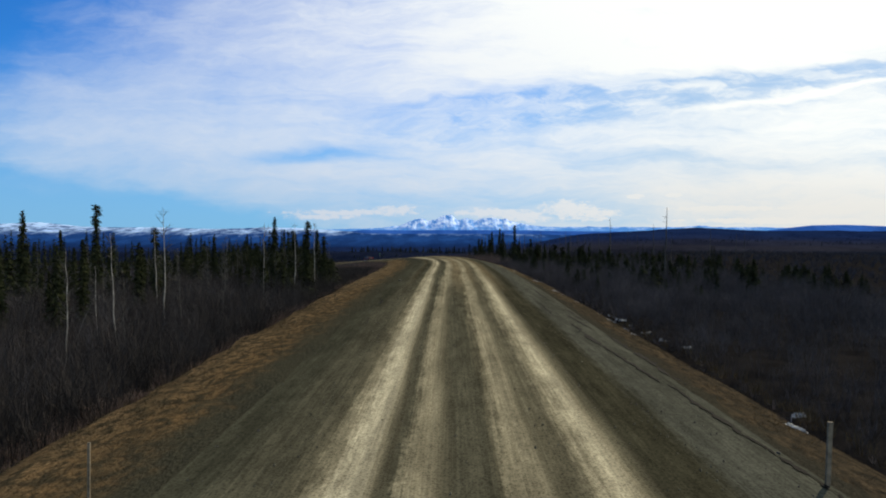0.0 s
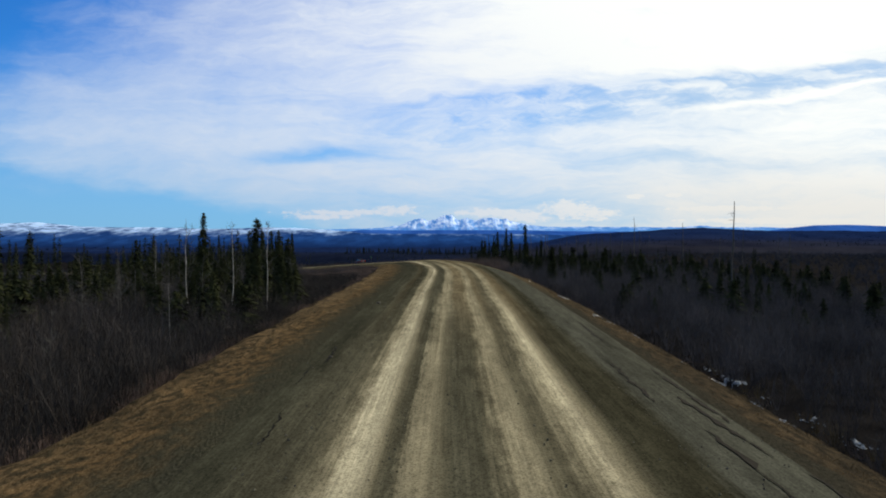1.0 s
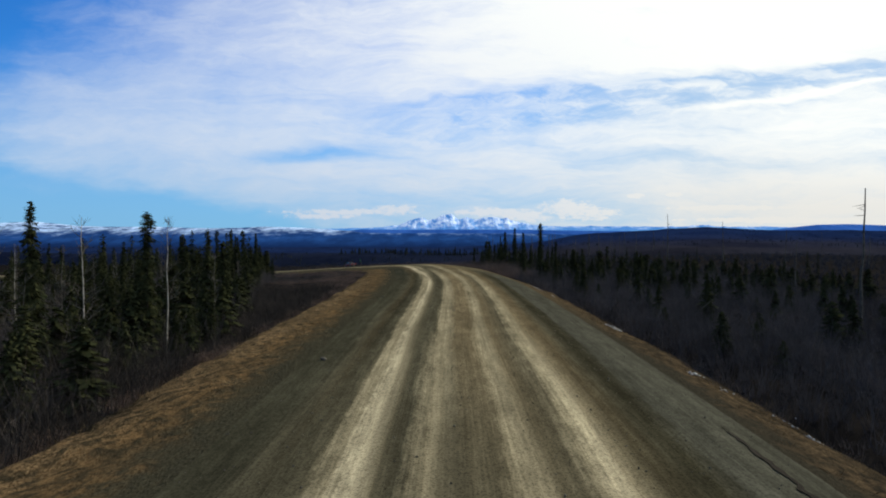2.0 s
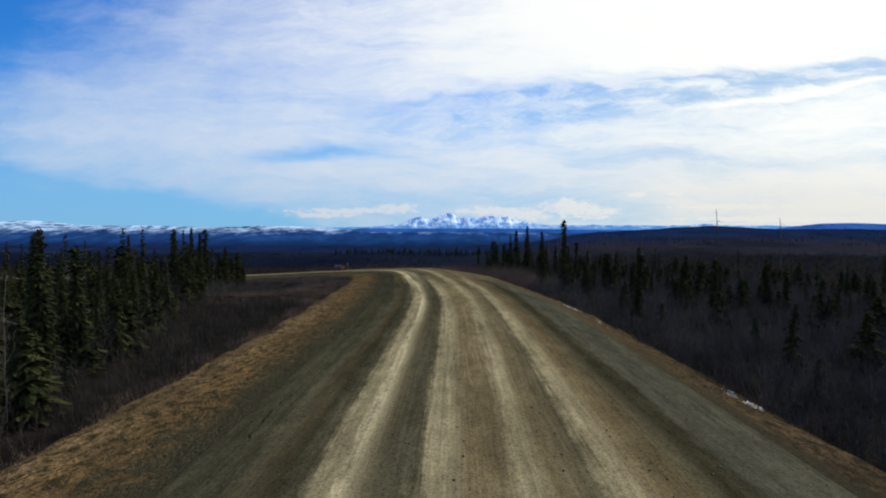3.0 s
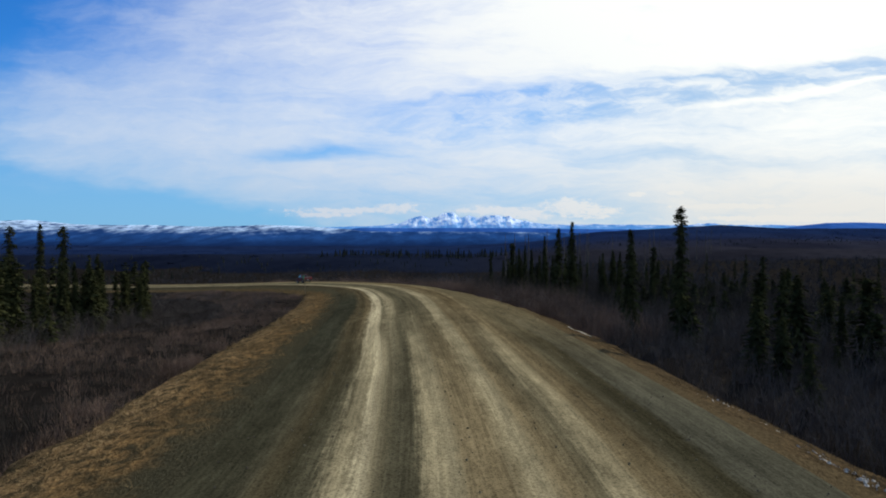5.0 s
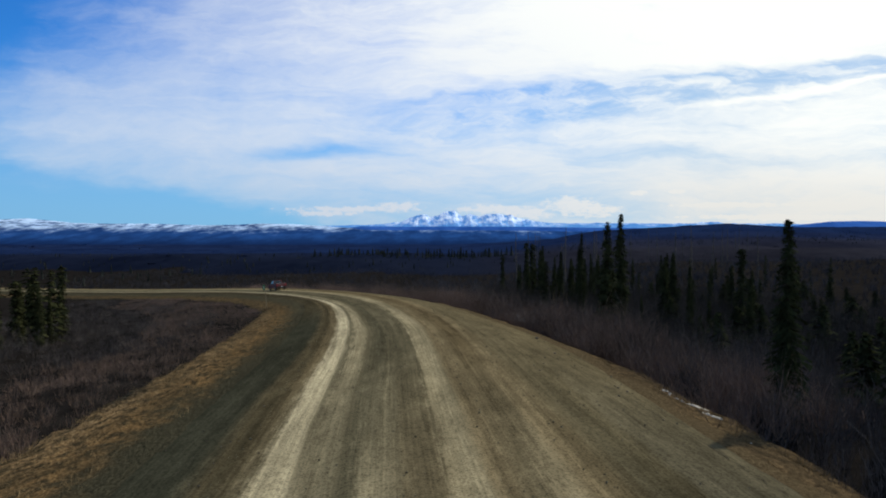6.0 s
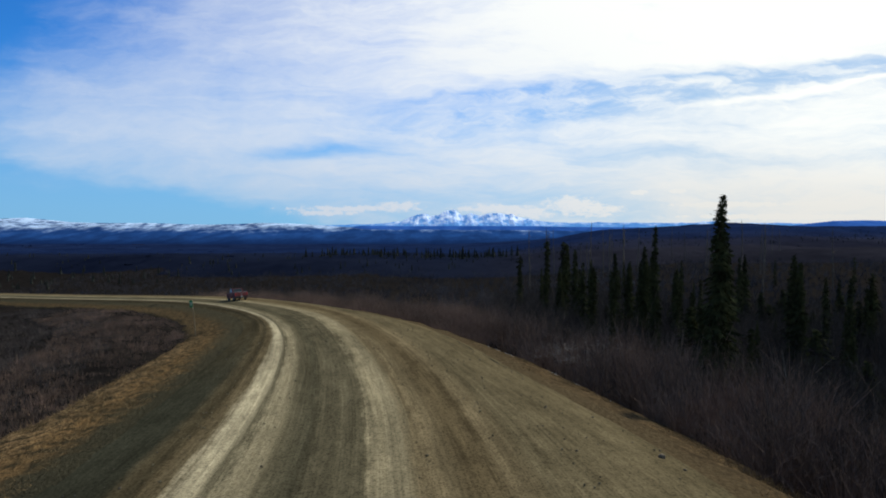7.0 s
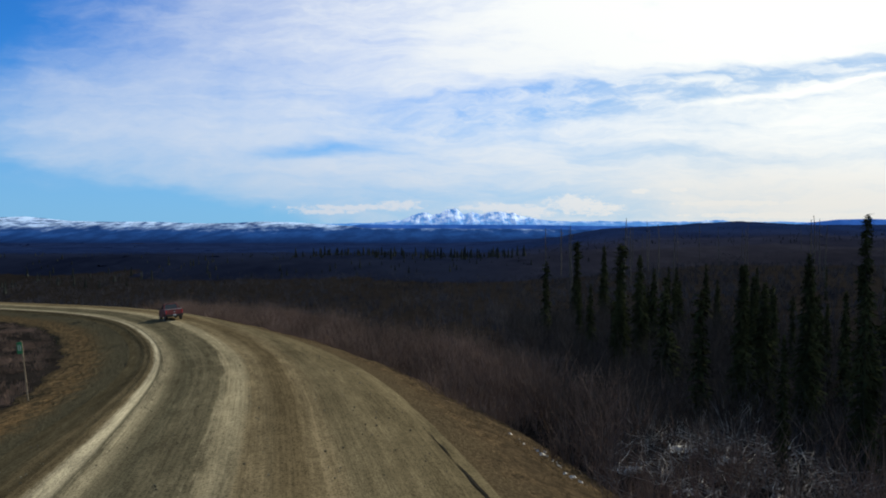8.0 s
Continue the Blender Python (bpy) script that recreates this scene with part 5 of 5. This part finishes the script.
            boxed("door_handle", (0.03, 0.18, 0.035), (sx * 0.972, y0 + 0.18, 1.06), M_CHROME, door, "bright door handle", 0.008)
        boxed("roof_rack_foot", (0.20, 0.16, 0.06), (sx * 0.32, 2.42, 1.905), M_BLACK, root, "black roof rack foot", 0.015)
        boxed("mud_flap", (0.30, 0.02, 0.30), (sx * 0.78, 0.60, 0.42), M_BLACK, root, "", 0.004)
        for y in (1.15, 4.6):
            wheel(root, sx * 0.82, y)
    gate = boxed("tailgate", (1.52, 0.04, 0.52), (0, -0.018, 0.97), M_RED, root, "red tailgate", 0.015)
    boxed("tailgate_trim", (1.60, 0.07, 0.035), (0, 0.02, 1.262), M_CHROME, gate, "bright strip along the tailgate", 0.008)
    boxed("gate_handle", (0.26, 0.03, 0.12), (0, -0.05, 1.08), M_BLACK, gate, "black tailgate handle", 0.01)
    boxed("badge", (0.22, 0.015, 0.06), (0, -0.048, 0.95), M_CHROME, gate, "bright badge", 0.006)
    bumper = boxed("rear_bumper", (1.84, 0.20, 0.18), (0, -0.08, 0.60), M_BLACK, root, "dark rear bumper", 0.03)
    boxed("number_plate", (0.31, 0.012, 0.15), (0, -0.187, 0.62), M_WHITE, bumper, "pale number plate", 0.003)
    boxed("front_bumper", (1.86, 0.18, 0.22), (0, 5.62, 0.58), M_BLACK, root, "dark front bumper", 0.04)
    boxed("grille", (0.92, 0.05, 0.30), (0, 5.60, 0.93), M_BLACK, root, "black grille", 0.02)
    boxed("chassis", (1.2, 5.0, 0.18), (0, 2.8, 0.50), M_BLACK, root, "black underbody", 0.02)
    aerial = bmesh.new()
    bmesh.ops.create_cone(aerial, segments=6, radius1=0.012, radius2=0.004, depth=0.35, cap_ends=True, matrix=Matrix.Translation((0.0, 2.5, 2.05)))
    part("aerial", aerial, M_BLACK, root)
    return tagged(root, "red crew-cab pickup truck on the gravel bend, black bed cover", "pickup truck")


def road_point(w, y):
    """The place on the road's surface at w metres right of its middle, near that y."""
    def at(values):
        return float(np.interp(y, LINE[:, 1], values))
    across = float(narrowed(np.float64(w), np.array([at(NARROW[:, 0]), at(NARROW[:, 1])])))
    spot_at = (at(LINE[:, 0]) + at(RIGHTWARD[:, 0]) * across, y + at(RIGHTWARD[:, 1]) * across, at(LINE[:, 2]) + road_z(w) + at(BANKING) * across)
    return Vector(spot_at), math.degrees(math.atan2(-at(TANGENT[:, 0]), at(TANGENT[:, 1])))


truck = pickup_truck()
spot, heading = road_point(0.6, 289)
slope = math.degrees(math.atan2(road_point(0.6, 297)[0].z - spot.z, 6.3))
truck.matrix_basis = pose(spot.x, spot.y, spot.z + 0.01, slope, -2.5, heading)

# ---- road furniture ----


def mile_sign():
    root = new("mile_marker_sign")
    boxed("post", (0.045, 0.035, 3.3), (0, 0, 1.2), M_POSTWOOD, root, "pale square post", 0.004)
    plate = boxed("plate", (0.22, 0.012, 0.50), (-0.09, -0.030, 2.55), M_GREEN, root, "green number plate", 0.004)
    for k in range(2):
        boxed("number_bar", (0.03, 0.006, 0.24), (-0.13 + 0.08 * k, -0.040, 2.55), M_WHITE, plate, "", 0.001)
    return tagged(root, "green mile marker on a slim pale post in the grass", "road sign")


sign = mile_sign()
sign.matrix_basis = pose(-25.5, 250.0, -5.95, 0, -5.0, 8) @ Matrix.Scale(1.3, 4)


def marker_post(x, y, z, height, mat, label, wide=0.09, tilt=0.0):
    root = new("marker_post")
    boxed("stake", (wide, wide * 0.6, height + 0.5), (0, 0, (height - 0.5) / 2), mat, root, "", 0.006)
    boxed("cap", (wide * 1.12, wide * 0.75, 0.10), (0, 0, height + 0.02), mat, root, "", 0.01)
    root.matrix_basis = pose(x, y, z, 0, tilt, 0)
    return tagged(root, label, "marker post", "roadside marker posts")


marker_post(-9.25, 17.3, -0.45, 1.35, M_POSTWOOD, "slim weathered roadside marker post in dry grass", 0.07, 1.0)
marker_post(10.65, 19.4, -1.0, 1.9, M_POSTWOOD, "brown weathered wooden marker post on the shoulder", 0.13, 1.5)


def crack(points, width, seed):
    """A shoulder crack's shade as a ragged ribbon: w and y of its course."""
    rng = np.random.RandomState(seed)
    w = np.array([p[0] for p in points], float)
    y = np.array([p[1] for p in points], float)
    u = np.linspace(0, 1, 26)
    ww = np.interp(u, np.linspace(0, 1, len(w)), w) + np.cumsum(rng.normal(0, 0.05, 26)) * 0.6 + rng.normal(0, 0.05, 26)
    yy = np.interp(u, np.linspace(0, 1, len(y)), y)
    half = width * 0.5 * np.sin(np.pi * np.clip(u, 0.02, 0.98)) ** 0.6 * rng.uniform(0.08, 1.5, 26)
    rows = []
    for a, b, h in zip(ww, yy, half):
        for s in (-1, 1):
            rows.append(road_point(a + s * h, b)[0] + Vector((0, 0, 0.035 if a > 0 else 0.02)))
    ob = new("crack", mesh_np("crack", np.array(rows), grid_faces(26, 2), M_CRACK))
    tagged(ob, "crack in the gravel shoulder, its shade a flat dark strip", "crack", kind="structure")


for k, (course, width) in enumerate((
        (((9.0, 47), (9.1, 42), (9.1, 37), (9.15, 32)), 0.17), (((8.2, 31), (8.3, 27), (8.4, 22)), 0.15), (((7.5, 38.5), (7.7, 34.5), (8.0, 31)), 0.12), (((8.6, 23.5), (8.5, 17)), 0.10),
        (((7.0, 50), (7.15, 42), (7.5, 37.5)), 0.14), (((7.7, 56), (8.3, 48)), 0.10), (((6.5, 62), (6.5, 53)), 0.08), (((8.7, 62), (8.9, 52)), 0.12), (((7.9, 78), (8.0, 68)), 0.10),
        (((-8.2, 66), (-8.0, 60)), 0.14), (((-8.6, 61), (-8.3, 56)), 0.10), (((-7.9, 52), (-7.5, 47)), 0.07), (((-8.3, 108), (-8.1, 101)), 0.07), (((8.2, 188), (8.4, 176)), 0.10),
        (((8.7, 236), (8.8, 218)), 0.16))):
    crack(course, width * (0.7 if course[0][1] > 80 else 2.5 if course[0][0] > 0 else 1.0), 200 + k)


def rounded_stone(name, x, y, z, size, mat, label, category, seed, flat=0.6, group="", ring=3):
    """A lumpy stone or patch, sunk a little into the ground."""
    bm = bmesh.new()
    bmesh.ops.create_icosphere(bm, subdivisions=ring, radius=size)
    off = Vector((seed * 3.1, seed * 1.7, 0))
    for v in bm.verts:
        k = 1 + 0.45 * noise.noise(v.co / size * 1.3 + off) + 0.2 * noise.noise(v.co / size * 4 + off)
        v.co = Vector((v.co.x * k, v.co.y * k, v.co.z * k * flat))
    me = bpy.data.meshes.new(name)
    bm.to_mesh(me)
    bm.free()
    me.materials.append(mat)
    me.polygons.foreach_set("use_smooth", [True] * len(me.polygons))
    ob = new(name, me)
    ob.location = (x, y, z)
    return tagged(ob, label, category, group)


for k, (w, y, s) in enumerate(((-8.2, 89, 0.22), (-7.9, 62.5, 0.12), (8.6, 206, 0.16), (7.6, 199, 0.10), (-8.8, 126, 0.13), (9.0, 128, 0.10), (6.4, 122, 0.09), (8.4, 148, 0.12), (8.9, 22, 0.10))):
    p, _ = road_point(w, y)
    rounded_stone("stone", p.x, p.y, p.z + s * 0.2, s * 0.7, M_STONE, "dark loose stone on the gravel shoulder", "stone", k + 1, 0.7, "loose stones", 2)
rs = random.Random(12)
for k in range(34):
    y = rs.uniform(188, 250)
    p, _ = road_point(rs.uniform(7.2, 9.1), y)
    s = rs.uniform(0.04, 0.10)
    rounded_stone("stone", p.x, p.y, p.z + s * 0.15, s * 0.7, M_STONE, "dark clod of gravel at the edge of the bend", "stone", k + 30, 0.6, "clods along the bend", 1)
PATCHES = [(15.6, 31, 0.4), (16.4, 32.5, 0.25), (15.7, 67, 0.45), (16.4, 66, 0.3), (14.3, 94, 0.35), (14.4, 114, 0.45), (14.0, 115.5, 0.25), (10.8, 193, 0.6), (10.4, 191, 0.4),
           (5.0, 239, 0.5), (7.8, 241, 0.6), (8.6, 239, 0.4), (6.4, 236, 0.5), (9.2, 235, 0.4), (7.2, 233.5, 0.4), (20.5, 215, 0.5), (23, 158, 0.7), (27, 175, 0.6)]


def snow_glint_crumbs(name, count, label, seed):
    """Crumbs of snow, ice and painted glints clustered along the bank's foot, one object."""
    rng = np.random.RandomState(seed)
    heart = np.concatenate([rng.uniform(136, 168, 26), rng.uniform(184, 196, 6), rng.uniform(214, 238, 16), rng.uniform(26, 126, 16)])
    hy = np.repeat(heart, count // len(heart))
    hw = np.repeat(foot_of_bank(heart) + rng.normal(0.1, 0.35, len(heart)), count // len(heart))
    y, w = hy + rng.normal(0, 0.55, len(hy)), hw + rng.normal(0, 0.22, len(hy))
    x = np.interp(y, LINE[:, 1], LINE[:, 0]) + np.interp(y, LINE[:, 1], RIGHTWARD[:, 0]) * w
    y = y + np.interp(y, LINE[:, 1], RIGHTWARD[:, 1]) * w
    side, high = road_frame(x, y)
    narrow = np.interp(y, LINE[:, 1], NARROW[:, 1])
    bank = high + np.interp(side + narrow, (9.0, 10.3, 12.2, 13.4, 15.0, 15.3), (-0.84, -1.2, -1.85, -2.3, -3.0, -9.0)) + np.interp(y, (150, 225), (0, 0.46))
    z = np.maximum(ground_z(x, y), bank)
    size = 0.02 + 0.10 * rng.rand(len(x)) ** 2
    ang = np.arange(6) * math.pi / 3
    r = size[:, None] * rng.uniform(0.5, 1.5, (len(x), 6))
    rim = np.stack([x[:, None] + r * np.cos(ang), y[:, None] + r * np.sin(ang), np.repeat(z[:, None] - 0.03, 6, 1)], -1)
    top = np.column_stack([x + rng.normal(0, 0.01, len(x)), y, z + size * 0.5])[:, None]
    v = np.concatenate([rim, top], 1).reshape(-1, 3)
    f = np.array([(k, (k + 1) % 6, 6) for k in range(6)])
    return tagged(new(name, mesh_np(name, v, (np.arange(len(x))[:, None, None] * 7 + f[None]).reshape(-1, 3), M_SNOW_GLINT)), label, "snow", kind="stuff")


snow_glint_crumbs("snow_glint_crumbs", 900, "white crumbs for old snow, ice and glints along the ditch", 38)


def snow_glint_patch(x, y, size, seed):
    """A ragged, broken white sheet for old snow and glints that follows the ground."""
    n = 24
    u = np.linspace(-1, 1, n)
    U, V = np.meshgrid(u, u)
    px, py = x + U * size * 1.5, y + V * size * 1.2
    field = np.array([noise.noise(Vector((a * 1.6 + seed * 7.7, b * 2.4, seed))) + 1.1 * noise.noise(Vector((a * 6 + seed, b * 8, 3.0))) for a, b in zip(U.ravel(), V.ravel())])
    depth = field - 0.9 * (U.ravel() ** 2 + V.ravel() ** 2) + 0.04
    side, road_height = road_frame(px, py)
    bank = road_height + np.interp(side, (9.0, 10.3, 12.2, 13.4, 15.0, 15.3), (-0.84, -1.2, -1.85, -2.3, -3.0, -9.0)) + np.interp(py.ravel(), (150, 225), (0, 0.46))
    z = np.maximum(ground_z(px, py), bank) + np.clip(depth, -0.2, 0.35) * 0.35
    faces = grid_faces(n, n)
    faces = faces[(depth[faces] > 0.0).any(axis=1)]
    used, back = np.unique(faces, return_inverse=True)
    verts = np.stack([px.ravel(), py.ravel(), z], 1)[used]
    ob = new("snow_glint_patch", mesh_np("snow_glint_patch", verts, back.reshape(faces.shape), M_SNOW_GLINT, True))
    tagged(ob, "ragged white patch for old snow and glints between shrubs in the ditch", "snow patch", "old snow patches")


for k, (x, y, s) in enumerate(PATCHES):
    snow_glint_patch(x, y, s * 1.0, 20 + k)
